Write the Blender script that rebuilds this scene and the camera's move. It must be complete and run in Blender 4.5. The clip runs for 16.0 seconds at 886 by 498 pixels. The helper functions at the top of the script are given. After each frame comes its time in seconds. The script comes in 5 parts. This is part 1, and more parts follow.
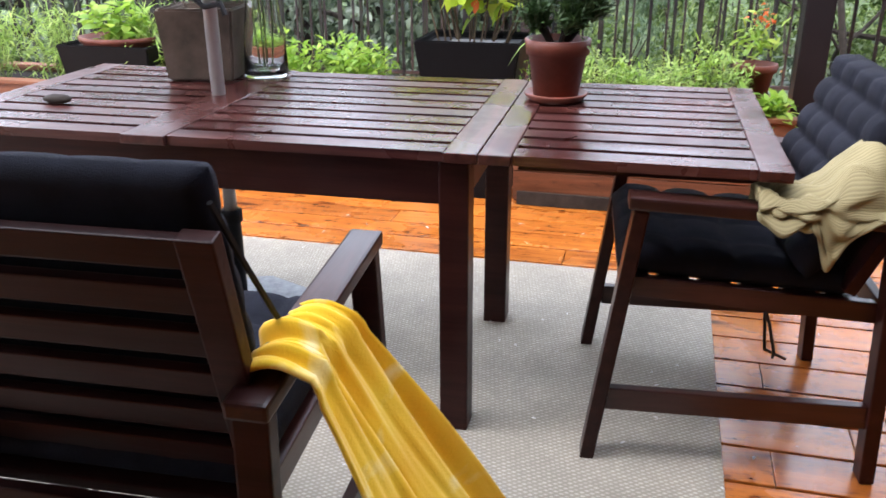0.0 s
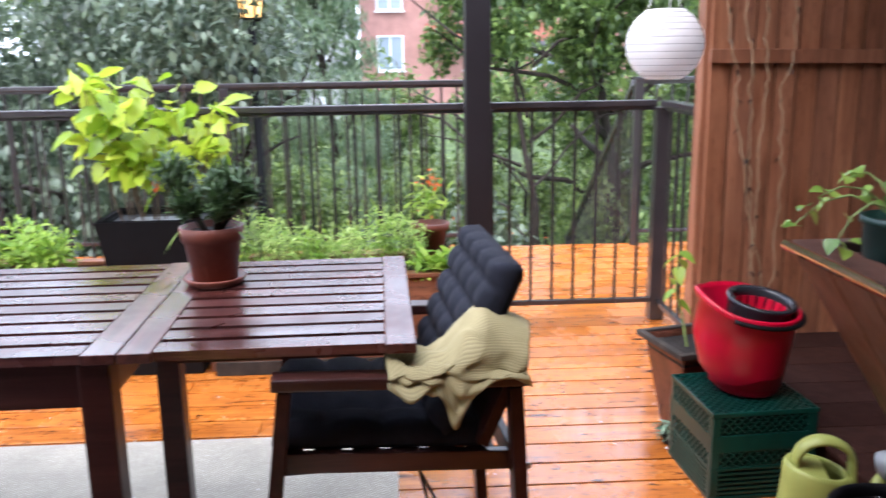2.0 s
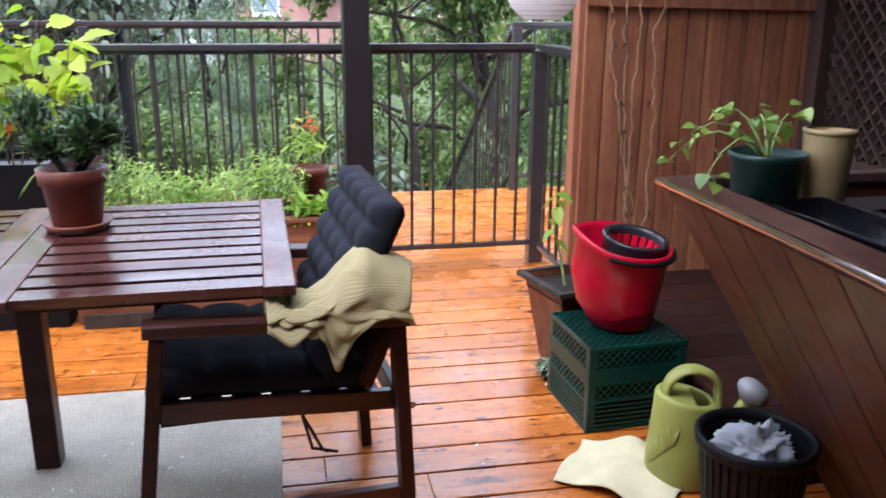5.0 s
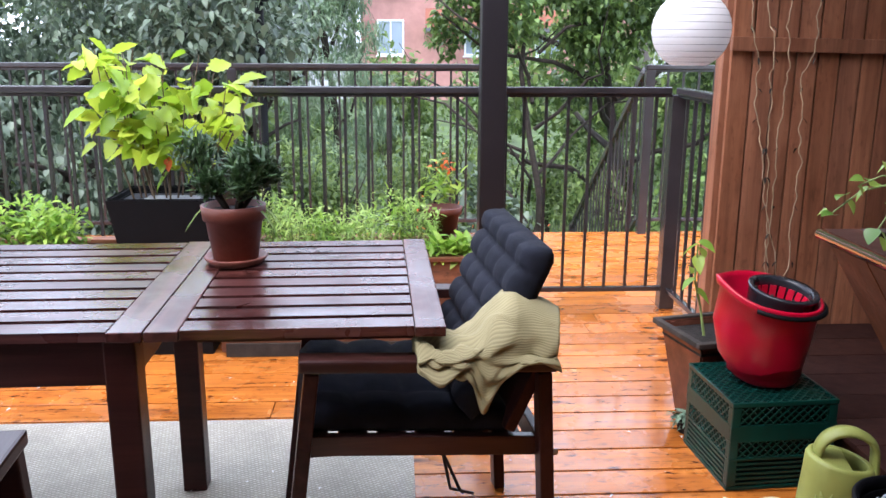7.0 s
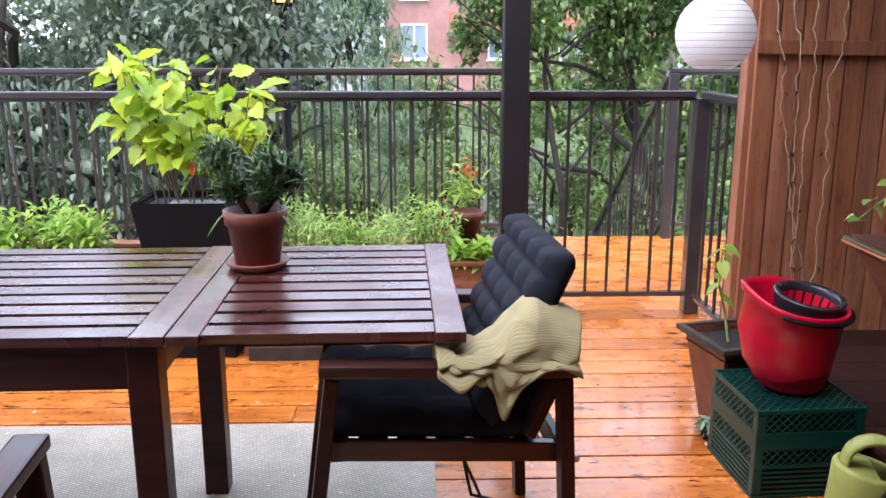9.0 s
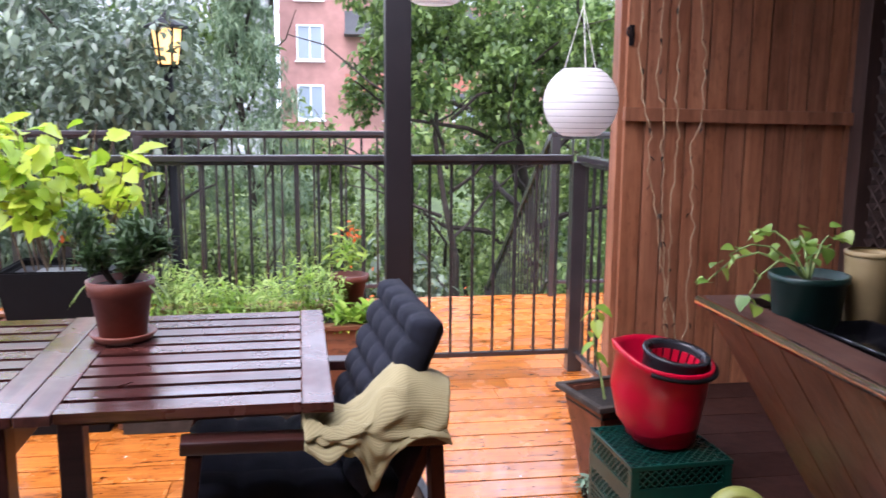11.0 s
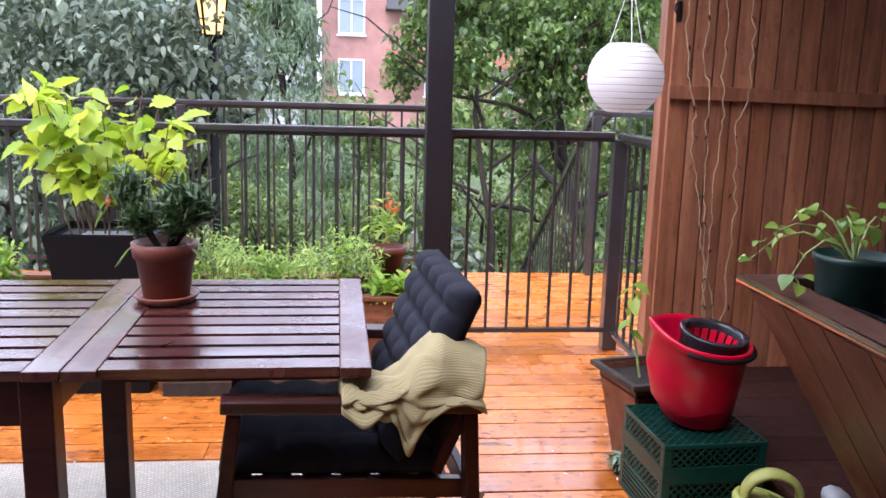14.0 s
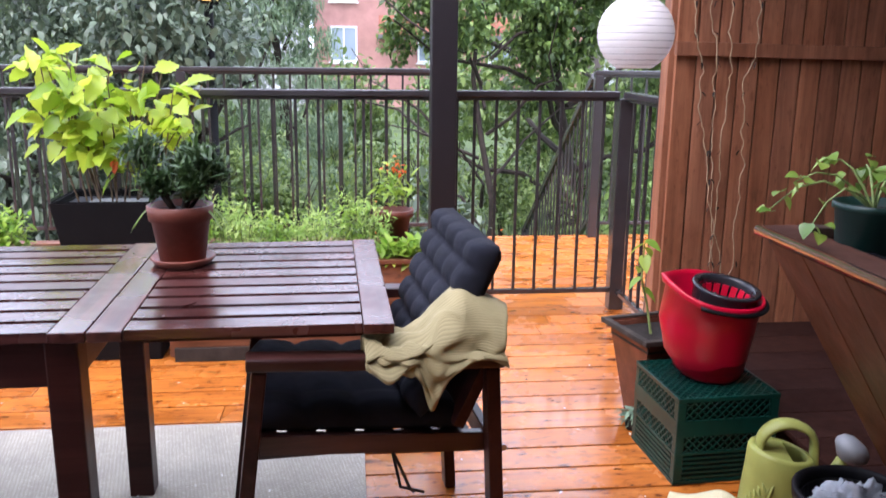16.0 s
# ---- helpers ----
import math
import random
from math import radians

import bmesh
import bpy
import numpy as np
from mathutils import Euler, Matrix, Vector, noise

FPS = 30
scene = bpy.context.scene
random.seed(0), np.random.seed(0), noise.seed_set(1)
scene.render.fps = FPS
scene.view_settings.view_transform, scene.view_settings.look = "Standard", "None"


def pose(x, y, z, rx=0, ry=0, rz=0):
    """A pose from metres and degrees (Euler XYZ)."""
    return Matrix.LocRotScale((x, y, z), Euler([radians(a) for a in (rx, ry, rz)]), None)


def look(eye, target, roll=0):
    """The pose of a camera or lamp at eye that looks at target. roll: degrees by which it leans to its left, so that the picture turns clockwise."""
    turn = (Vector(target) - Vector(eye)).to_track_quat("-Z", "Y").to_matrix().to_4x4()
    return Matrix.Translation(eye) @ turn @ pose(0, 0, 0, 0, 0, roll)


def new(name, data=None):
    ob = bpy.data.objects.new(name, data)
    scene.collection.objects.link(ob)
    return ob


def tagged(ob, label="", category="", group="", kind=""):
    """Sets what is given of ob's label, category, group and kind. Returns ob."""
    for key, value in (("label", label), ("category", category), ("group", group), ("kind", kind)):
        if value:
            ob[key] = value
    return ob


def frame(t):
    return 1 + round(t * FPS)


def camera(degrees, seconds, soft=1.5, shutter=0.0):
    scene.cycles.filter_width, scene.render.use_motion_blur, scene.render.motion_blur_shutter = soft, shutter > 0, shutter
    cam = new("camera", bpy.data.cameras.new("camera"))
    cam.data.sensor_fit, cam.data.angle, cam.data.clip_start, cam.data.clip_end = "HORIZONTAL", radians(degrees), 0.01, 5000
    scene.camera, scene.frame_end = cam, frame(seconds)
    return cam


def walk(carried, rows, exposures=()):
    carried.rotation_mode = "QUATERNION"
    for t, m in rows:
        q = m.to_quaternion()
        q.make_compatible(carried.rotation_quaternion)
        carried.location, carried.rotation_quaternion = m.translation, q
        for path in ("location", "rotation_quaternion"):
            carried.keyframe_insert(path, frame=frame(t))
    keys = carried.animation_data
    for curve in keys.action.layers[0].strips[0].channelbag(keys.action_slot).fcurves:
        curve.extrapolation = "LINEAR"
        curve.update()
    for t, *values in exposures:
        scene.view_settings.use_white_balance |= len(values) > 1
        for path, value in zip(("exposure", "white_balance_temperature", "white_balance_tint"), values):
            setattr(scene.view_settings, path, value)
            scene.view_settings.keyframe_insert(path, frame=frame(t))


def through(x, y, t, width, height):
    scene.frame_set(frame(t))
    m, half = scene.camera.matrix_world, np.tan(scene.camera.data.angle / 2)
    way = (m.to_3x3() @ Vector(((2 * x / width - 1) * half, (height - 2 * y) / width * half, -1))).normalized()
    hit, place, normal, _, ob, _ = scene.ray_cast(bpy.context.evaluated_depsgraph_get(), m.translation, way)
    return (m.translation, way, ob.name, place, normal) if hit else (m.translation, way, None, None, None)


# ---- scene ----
cam = camera(55.0, 16.0, shutter=0.5)
EXPOSURE = 1.68
PATH = [
    (0, (0.307, 0.602, 1.205), (-0.155, 2.395, 0.45), -0.3),
    (0.3, (0.314, 0.601, 1.223), (-0.119, 2.413, 0.494), 0.0),
    (0.5, (0.318, 0.594, 1.231), (-0.118, 2.423, 0.551), -0.8),
    (0.7, (0.338, 0.586, 1.237), (-0.048, 2.44, 0.593), -0.1),
    (0.9, (0.4, 0.595, 1.258), (0.052, 2.457, 0.618), 0.4),
    (1, (0.412, 0.598, 1.26), (0.103, 2.474, 0.641), 0.7),
    (1.2, (0.434, 0.588, 1.283), (0.228, 2.496, 0.722), 0.7),
    (1.5, (0.475, 0.58, 1.31), (0.367, 2.515, 0.817), 0.0),
    (1.8, (0.499, 0.594, 1.305), (0.518, 2.543, 0.855), -0.4),
    (2, (0.553, 0.574, 1.312), (0.648, 2.523, 0.871), -0.85),
    (2.4, (0.555, 0.596, 1.321), (0.897, 2.497, 0.802), 0.95),
    (2.5, (0.582, 0.584, 1.298), (0.967, 2.48, 0.791), 0.45),
    (2.8, (0.578, 0.611, 1.293), (1.082, 2.471, 0.761), 0.95),
    (3, (0.601, 0.576, 1.3), (1.1, 2.44, 0.771), 0.45),
    (3.2, (0.596, 0.589, 1.301), (1.091, 2.457, 0.787), 0.45),
    (5.3, (0.535, 0.601, 1.28), (0.827, 2.492, 0.699), 0.3),
    (5.5, (0.506, 0.6, 1.281), (0.675, 2.501, 0.684), -0.1),
    (6, (0.47, 0.609, 1.29), (0.564, 2.531, 0.746), 0.0),
    (6.2, (0.466, 0.605, 1.286), (0.57, 2.536, 0.775), 0.1),
    (6.5, (0.475, 0.601, 1.297), (0.577, 2.54, 0.818), -0.2),
    (7, (0.476, 0.599, 1.299), (0.582, 2.539, 0.827), 0.3),
    (7.5, (0.48, 0.601, 1.3), (0.554, 2.543, 0.827), 0.2),
    (8, (0.48, 0.606, 1.3), (0.541, 2.548, 0.828), 0.3),
    (10.3, (0.507, 0.602, 1.31), (0.547, 2.566, 0.933), -0.4),
    (10.5, (0.524, 0.599, 1.318), (0.619, 2.567, 0.974), -0.4),
    (11, (0.555, 0.596, 1.322), (0.84, 2.549, 0.993), 0.4),
    (11.5, (0.561, 0.595, 1.32), (0.889, 2.543, 1.005), 0.7),
    (12, (0.552, 0.596, 1.317), (0.806, 2.551, 0.98), 0.9),
    (12.5, (0.545, 0.598, 1.308), (0.748, 2.55, 0.924), 1.2),
    (13, (0.539, 0.588, 1.312), (0.703, 2.546, 0.938), 1.2),
    (13.5, (0.542, 0.586, 1.307), (0.714, 2.544, 0.937), 1.4),
    (14, (0.544, 0.588, 1.307), (0.746, 2.541, 0.925), 1.6),
    (14.5, (0.537, 0.59, 1.304), (0.76, 2.538, 0.911), 2.0),
    (15, (0.537, 0.591, 1.3), (0.778, 2.538, 0.91), 1.6),
    (15.5, (0.523, 0.588, 1.298), (0.738, 2.537, 0.901), 0.7),
    (16, (0.49, 0.583, 1.281), (0.702, 2.519, 0.826), 0.7),
]
walk(cam, [(t, look(eye, target, roll)) for t, eye, target, roll in PATH], [(0, EXPOSURE + 0.03, 6500, 15.5), (0.5, EXPOSURE + 0.10, 6500, 15.5), (1.5, EXPOSURE + 0.16, 6350, 15.5), (3, EXPOSURE + 0.07, 6050, 17.5), (8, EXPOSURE + 0.03, 6150, 15.5), (10.3, EXPOSURE + 0.08, 6200, 23), (13, EXPOSURE + 0.04, 6200, 24), (16, EXPOSURE + 0.05, 6200, 22)])

# ---------------------------------------------------------------- world and light
world = bpy.data.worlds.new("rain_sky")
scene.world = world
world.use_nodes = True
wn = world.node_tree
sky = wn.nodes.new("ShaderNodeTexSky")
sky.sky_type = "NISHITA"
sky.sun_disc = False
sky.sun_elevation = radians(50)
sky.sun_rotation = radians(225)
sky.air_density, sky.dust_density, sky.ozone_density = 1.0, 6.0, 1.0
haze = wn.nodes.new("ShaderNodeMix")
haze.data_type = "RGBA"
haze.inputs["Factor"].default_value = 0.8
haze.inputs["B"].default_value = (8.8, 9.9, 11.6, 1)
wn.links.new(sky.outputs["Color"], haze.inputs["A"])
wn.links.new(haze.outputs["Result"], wn.nodes["Background"].inputs["Color"])
wn.nodes["Background"].inputs["Strength"].default_value = 0.15

sun = new("overcast_sun", bpy.data.lights.new("overcast_sun", "SUN"))
sun.data.energy, sun.data.angle, sun.data.color = 1.1, radians(50), (1.0, 0.99, 0.97)
sun.matrix_world = look((-7, -3.5, 17), (0, 3, 0))


# ---------------------------------------------------------------- material helpers
def shader(name):
    m = bpy.data.materials.new(name)
    m.use_nodes = True
    nt = m.node_tree
    return m, nt, nt.nodes["Principled BSDF"]


def node(nt, kind, **values):
    n = nt.nodes.new(kind)
    for key, value in values.items():
        n.inputs[key].default_value = value
    return n


def ramp(nt, source, stops):
    r = nt.nodes.new("ShaderNodeValToRGB")
    els = r.color_ramp.elements
    while len(els) < len(stops):
        els.new(0.5)
    for e, (p, c) in zip(els, stops):
        e.position, e.color = p, (*c, 1)
    nt.links.new(source, r.inputs["Fac"])
    return r.outputs["Color"]


def mix(nt, fac, a, b, mode="MIX"):
    m = nt.nodes.new("ShaderNodeMix")
    m.data_type, m.blend_type = "RGBA", mode
    for key, v in (("Factor", fac), ("A", a), ("B", b)):
        if isinstance(v, (int, float)):
            m.inputs[key].default_value = v
        elif isinstance(v, tuple):
            m.inputs[key].default_value = (*v, 1)
        else:
            nt.links.new(v, m.inputs[key])
    return m.outputs["Result"]


def coords(nt, scale=(1, 1, 1), shift=False):
    tc = nt.nodes.new("ShaderNodeTexCoord")
    mp = nt.nodes.new("ShaderNodeMapping")
    mp.inputs["Scale"].default_value = scale
    nt.links.new(tc.outputs["Object"], mp.inputs["Vector"])
    if shift:
        info = nt.nodes.new("ShaderNodeObjectInfo")
        mul = nt.nodes.new("ShaderNodeMath")
        mul.operation = "MULTIPLY"
        mul.inputs[1].default_value = 37.0
        nt.links.new(info.outputs["Random"], mul.inputs[0])
        nt.links.new(mul.outputs[0], mp.inputs["Location"])
        return mp.outputs["Vector"], info.outputs["Random"]
    return mp.outputs["Vector"], None


def bump(nt, bsdf, height, strength=0.3, distance=0.01):
    b = nt.nodes.new("ShaderNodeBump")
    b.inputs["Strength"].default_value, b.inputs["Distance"].default_value = strength, distance
    nt.links.new(height, b.inputs["Height"])
    nt.links.new(b.outputs["Normal"], bsdf.inputs["Normal"])


def wood(name, dark, mid, light, along="x", rough=(0.3, 0.5), grain=1.0, knots=0.0, relief=0.25, wet=0.0):
    """Stained wood with long grain, board-to-board tint, knots and wear."""
    m, nt, bsdf = shader(name)
    s = {"x": (1.5, 26, 26), "y": (26, 1.5, 26), "z": (26, 26, 1.5)}[along]
    vec, rnd = coords(nt, tuple(v * grain for v in s), True)
    n1 = node(nt, "ShaderNodeTexNoise", Scale=1.0, Detail=6.0, Roughness=0.65, Distortion=0.6)
    nt.links.new(vec, n1.inputs["Vector"])
    big, _ = coords(nt, (1, 1, 1), True)
    n2 = node(nt, "ShaderNodeTexNoise", Scale=3.5, Detail=4.0, Roughness=0.6)
    nt.links.new(big, n2.inputs["Vector"])
    col = ramp(nt, n1.outputs["Fac"], [(0.28, dark), (0.5, mid), (0.72, light)])
    tint = ramp(nt, rnd, [(0.0, (0.78, 0.74, 0.72)), (0.5, (1, 1, 1)), (1.0, (1.12, 1.08, 1.0))])
    col = mix(nt, 1.0, col, tint, "MULTIPLY")
    stain = ramp(nt, n2.outputs["Fac"], [(0.3, (0.68, 0.62, 0.6)), (0.55, (1, 1, 1))])
    col = mix(nt, 0.7, col, stain, "MULTIPLY")
    if knots:
        kv, _ = coords(nt, {"x": (2.2, 9, 9), "y": (9, 2.2, 9), "z": (9, 9, 2.2)}[along], True)
        vo = node(nt, "ShaderNodeTexVoronoi", Scale=1.0, Randomness=1.0)
        nt.links.new(kv, vo.inputs["Vector"])
        k = ramp(nt, vo.outputs["Distance"], [(0.07, (0.16, 0.09, 0.07)), (0.13, (0.6, 0.5, 0.45)), (0.2, (1, 1, 1))])
        col = mix(nt, knots, col, k, "MULTIPLY")
        fv, _ = coords(nt, {"x": (13, 38, 38), "y": (38, 13, 38), "z": (38, 38, 13)}[along], True)
        fl = node(nt, "ShaderNodeTexNoise", Scale=1.0, Detail=3.0, Roughness=0.7)
        nt.links.new(fv, fl.inputs["Vector"])
        col = mix(nt, knots, col, ramp(nt, fl.outputs["Fac"], [(0.32, (0.16, 0.10, 0.08)), (0.39, (0.72, 0.66, 0.62)), (0.46, (1, 1, 1))]), "MULTIPLY")
    nt.links.new(col, bsdf.inputs["Base Color"])
    bsdf.inputs["Coat Weight"].default_value, bsdf.inputs["Coat Roughness"].default_value = wet, 0.12
    r = nt.nodes.new("ShaderNodeMapRange")
    r.inputs["From Min"].default_value, r.inputs["From Max"].default_value = 0.35, 0.65
    r.inputs["To Min"].default_value, r.inputs["To Max"].default_value = rough
    nt.links.new(n2.outputs["Fac"], r.inputs["Value"])
    nt.links.new(r.outputs["Result"], bsdf.inputs["Roughness"])
    bump(nt, bsdf, n1.outputs["Fac"], relief, 0.004)
    return m


def plain(name, colour, rough=0.5, metal=0.0, vary=0.25, scale=9.0, relief=0.15, fine=60.0, coat=0.0):
    """Painted, moulded or woven surface with blotches and fine relief."""
    m, nt, bsdf = shader(name)
    vec, _ = coords(nt)
    n1 = node(nt, "ShaderNodeTexNoise", Scale=scale, Detail=5.0, Roughness=0.6)
    n2 = node(nt, "ShaderNodeTexNoise", Scale=fine, Detail=3.0, Roughness=0.6)
    for n in (n1, n2):
        nt.links.new(vec, n.inputs["Vector"])
    lo = tuple(c * (1 - vary) for c in colour)
    hi = tuple(min(1, c * (1 + vary)) for c in colour)
    nt.links.new(ramp(nt, n1.outputs["Fac"], [(0.3, lo), (0.7, hi)]), bsdf.inputs["Base Color"])
    bsdf.inputs["Roughness"].default_value, bsdf.inputs["Metallic"].default_value = rough, metal
    bsdf.inputs["Coat Weight"].default_value = coat
    bsdf.inputs["Specular IOR Level"].default_value = 0.35
    bump(nt, bsdf, n2.outputs["Fac"], relief, 0.003)
    return m


def leafy(name, dark, light, through=0.35, rough=0.4, gloss=0.5):
    """Leaves: tint from leaf to leaf, gloss above, light through."""
    m, nt, bsdf = shader(name)
    geo = nt.nodes.new("ShaderNodeNewGeometry")
    vec, _ = coords(nt)
    n1 = node(nt, "ShaderNodeTexNoise", Scale=2.2, Detail=3.0)
    nt.links.new(vec, n1.inputs["Vector"])
    col = ramp(nt, geo.outputs["Random Per Island"], [(0.0, dark), (0.6, tuple((a + b) / 2 for a, b in zip(dark, light))), (1.0, light)])
    col = mix(nt, 0.5, col, ramp(nt, n1.outputs["Fac"], [(0.3, (0.55, 0.6, 0.5)), (0.7, (1.2, 1.15, 1.1))]), "MULTIPLY")
    nt.links.new(col, bsdf.inputs["Base Color"])
    bsdf.inputs["Roughness"].default_value = rough
    bsdf.inputs["Specular IOR Level"].default_value = gloss
    tr = nt.nodes.new("ShaderNodeBsdfTranslucent")
    nt.links.new(col, tr.inputs["Color"])
    ms = nt.nodes.new("ShaderNodeMixShader")
    ms.inputs["Fac"].default_value = through
    out = nt.nodes["Material Output"]
    nt.links.new(bsdf.outputs["BSDF"], ms.inputs[1])
    nt.links.new(tr.outputs["BSDF"], ms.inputs[2])
    nt.links.new(ms.outputs["Shader"], out.inputs["Surface"])
    return m


def striped(name, base, line, axis=0, pitch=0.012, rough=0.85):
    """Ribbed cloth: fine stripes across the weave, with relief."""
    m, nt, bsdf = shader(name)
    tc = nt.nodes.new("ShaderNodeTexCoord")
    wv = nt.nodes.new("ShaderNodeTexWave")
    wv.bands_direction = "XYZ"[axis]
    wv.inputs["Scale"].default_value = 0.314 / pitch
    wv.inputs["Distortion"].default_value = 0.4
    nt.links.new(tc.outputs["UV"], wv.inputs["Vector"])
    n2 = node(nt, "ShaderNodeTexNoise", Scale=14.0, Detail=4.0)
    nt.links.new(tc.outputs["Object"], n2.inputs["Vector"])
    col = ramp(nt, wv.outputs["Fac"], [(0.1, line), (0.6, base)])
    col = mix(nt, 0.6, col, ramp(nt, n2.outputs["Fac"], [(0.3, (0.75, 0.75, 0.72)), (0.7, (1.1, 1.1, 1.1))]), "MULTIPLY")
    nt.links.new(col, bsdf.inputs["Base Color"])
    bsdf.inputs["Roughness"].default_value = rough
    bump(nt, bsdf, wv.outputs["Fac"], 0.25, 0.002)
    return m


DECK = wood("wet_deck_stain", (0.31, 0.084, 0.014), (0.49, 0.148, 0.022), (0.61, 0.215, 0.038), "x", (0.10, 0.40), 1.0, 1.0, 0.2, 0.22)
FENCE = wood("cedar_fence", (0.150, 0.058, 0.030), (0.255, 0.102, 0.054), (0.36, 0.155, 0.085), "z", (0.36, 0.58), 1.0, 0.35, 0.35)
TROUGH = wood("trough_boards", (0.034, 0.011, 0.006), (0.064, 0.021, 0.0105), (0.098, 0.034, 0.018), "z", (0.34, 0.55), 0.8, 0.4, 0.3)
# stain darkened to carry the shade by the crate and in the fence seams
DARKBOARD = wood("painted_shade_boards", (0.016, 0.006, 0.005), (0.026, 0.010, 0.008), (0.040, 0.016, 0.012), "z", (0.6, 0.8), 0.8, 0.3, 0.3)
MAROON = wood("brown_furniture_stain", (0.015, 0.0036, 0.0033), (0.028, 0.0068, 0.006), (0.048, 0.013, 0.010), "x", (0.3, 0.48), 1.0, 0.0, 0.2, 0.05)
TABLETOP = wood("wet_table_stain", (0.024, 0.0068, 0.0064), (0.055, 0.0160, 0.0140), (0.100, 0.034, 0.029), "x", (0.16, 0.42), 1.0, 0.0, 0.3, 0.12)
TABLETOP_Y = wood("wet_table_stain_cross", (0.026, 0.0076, 0.0070), (0.060, 0.0180, 0.0155), (0.108, 0.037, 0.032), "y", (0.16, 0.42), 1.0, 0.0, 0.3, 0.12)
SLAT = wood("lattice_strips", (0.022, 0.0125, 0.011), (0.040, 0.024, 0.021), (0.062, 0.038, 0.034), "z", (0.5, 0.7), 1.0, 0.0, 0.3)
MAROON_Y = wood("brown_furniture_stain_cross", (0.021, 0.007, 0.006), (0.038, 0.012, 0.010), (0.064, 0.022, 0.018), "y", (0.28, 0.45), 1.0, 0.0, 0.2, 0.1)
BEDWOOD = wood("planter_planks", (0.11, 0.042, 0.022), (0.20, 0.075, 0.036), (0.29, 0.12, 0.06), "x", (0.4, 0.7), 0.8, 0.5, 0.4)
LATTICE = wood("dark_lattice", (0.022, 0.012, 0.010), (0.040, 0.021, 0.017), (0.062, 0.034, 0.027), "z", (0.5, 0.7), 1.0, 0.0, 0.3)
ROOFWOOD = wood("roof_boards", (0.10, 0.05, 0.028), (0.17, 0.085, 0.045), (0.24, 0.12, 0.07), "x", (0.5, 0.7), 1.0, 0.3, 0.3)
METAL = plain("brown_grey_painted_metal", (0.034, 0.030, 0.032), 0.17, 0.0, 0.2, 5, 0.08)
POSTPAINT = plain("dark_brown_post_paint", (0.014, 0.011, 0.013), 0.42, 0.0, 0.2, 4, 0.1)
BLACK_CLOTH = plain("navy_black_cushion_cloth", (0.010, 0.011, 0.018), 0.9, 0.0, 0.3, 20, 0.5, 400)
CORD = plain("black_cord", (0.012, 0.012, 0.014), 0.7)
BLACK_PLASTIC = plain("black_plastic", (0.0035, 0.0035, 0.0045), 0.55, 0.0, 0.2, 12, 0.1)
TERRA = plain("terracotta", (0.140, 0.035, 0.021), 0.45, 0.0, 0.35, 8, 0.25)
RED_PLASTIC = plain("red_plastic", (0.40, 0.002, 0.022), 0.28, 0.0, 0.12, 5, 0.06)
GREEN_PLASTIC = plain("dark_green_crate_plastic", (0.0012, 0.032, 0.025), 0.3, 0.0, 0.3, 8, 0.1)
GREEN_POT = plain("dark_green_pot_plastic", (0.008, 0.030, 0.026), 0.35, 0.0, 0.2, 8, 0.05)
OLIVE_POT = plain("olive_glazed_pot", (0.075, 0.085, 0.034), 0.36, 0.0, 0.35, 14, 0.25)
LIME_PLASTIC = plain("lime_plastic", (0.27, 0.29, 0.075), 0.42, 0.0, 0.12, 9, 0.06)
GREY_PLASTIC = plain("grey_plastic", (0.22, 0.23, 0.24), 0.4, 0.0, 0.15, 10, 0.05)
SOIL = plain("potting_soil", (0.014, 0.010, 0.008), 1.0, 0.0, 0.6, 60, 1.0, 120)
CONCRETE_POT = plain("grey_concrete_pot", (0.095, 0.068, 0.052), 0.6, 0.0, 0.45, 9, 0.4)
BARK = plain("bark", (0.030, 0.022, 0.017), 0.85, 0.0, 0.5, 14, 0.8, 40)
STEM = plain("pale_stems", (0.40, 0.30, 0.19), 0.6, 0.0, 0.35, 20, 0.2)
TWIG = plain("brown_twigs", (0.10, 0.065, 0.04), 0.7, 0.0, 0.3, 20, 0.2)
WETLIP = plain("wet_varnished_nosing", (0.060, 0.026, 0.018), 0.10, 0.0, 0.3, 9, 0.15, 30, 1.0)
LIPWOOD = wood("wet_lip_board", (0.03, 0.012, 0.009), (0.055, 0.022, 0.015), (0.088, 0.036, 0.024), "y", (0.34, 0.55), 1.0, 0.3, 0.2)
WETBLACK = plain("wet_black_plastic", (0.006, 0.006, 0.008), 0.14, 0.0, 0.3, 14, 0.25, 40, 0.6)
GREEN_STEM = plain("green_stems", (0.16, 0.22, 0.07), 0.6, 0.0, 0.3, 20, 0.2)
ALU = plain("weathered_aluminium", (0.50, 0.49, 0.47), 0.35, 0.6, 0.1, 6, 0.05)
RIB = plain("lantern_rib_wire", (0.40, 0.39, 0.40), 0.6)
CANVAS = plain("white_umbrella_canvas", (0.72, 0.70, 0.68), 0.8, 0.0, 0.08, 6, 0.2, 200)
STRAW = plain("pale_bamboo_glaze", (0.28, 0.205, 0.10), 0.5, 0.0, 0.2, 12, 0.15)
STONE = plain("granite_base", (0.30, 0.32, 0.34), 0.6, 0.0, 0.25, 40, 0.3)
GROUND = plain("wet_lawn_ground", (0.045, 0.075, 0.020), 0.8, 0.0, 0.6, 1.2, 0.8, 9)
STUCCO = plain("house_wall_siding", (0.10, 0.06, 0.045), 0.8, 0.0, 0.12, 2, 0.2)
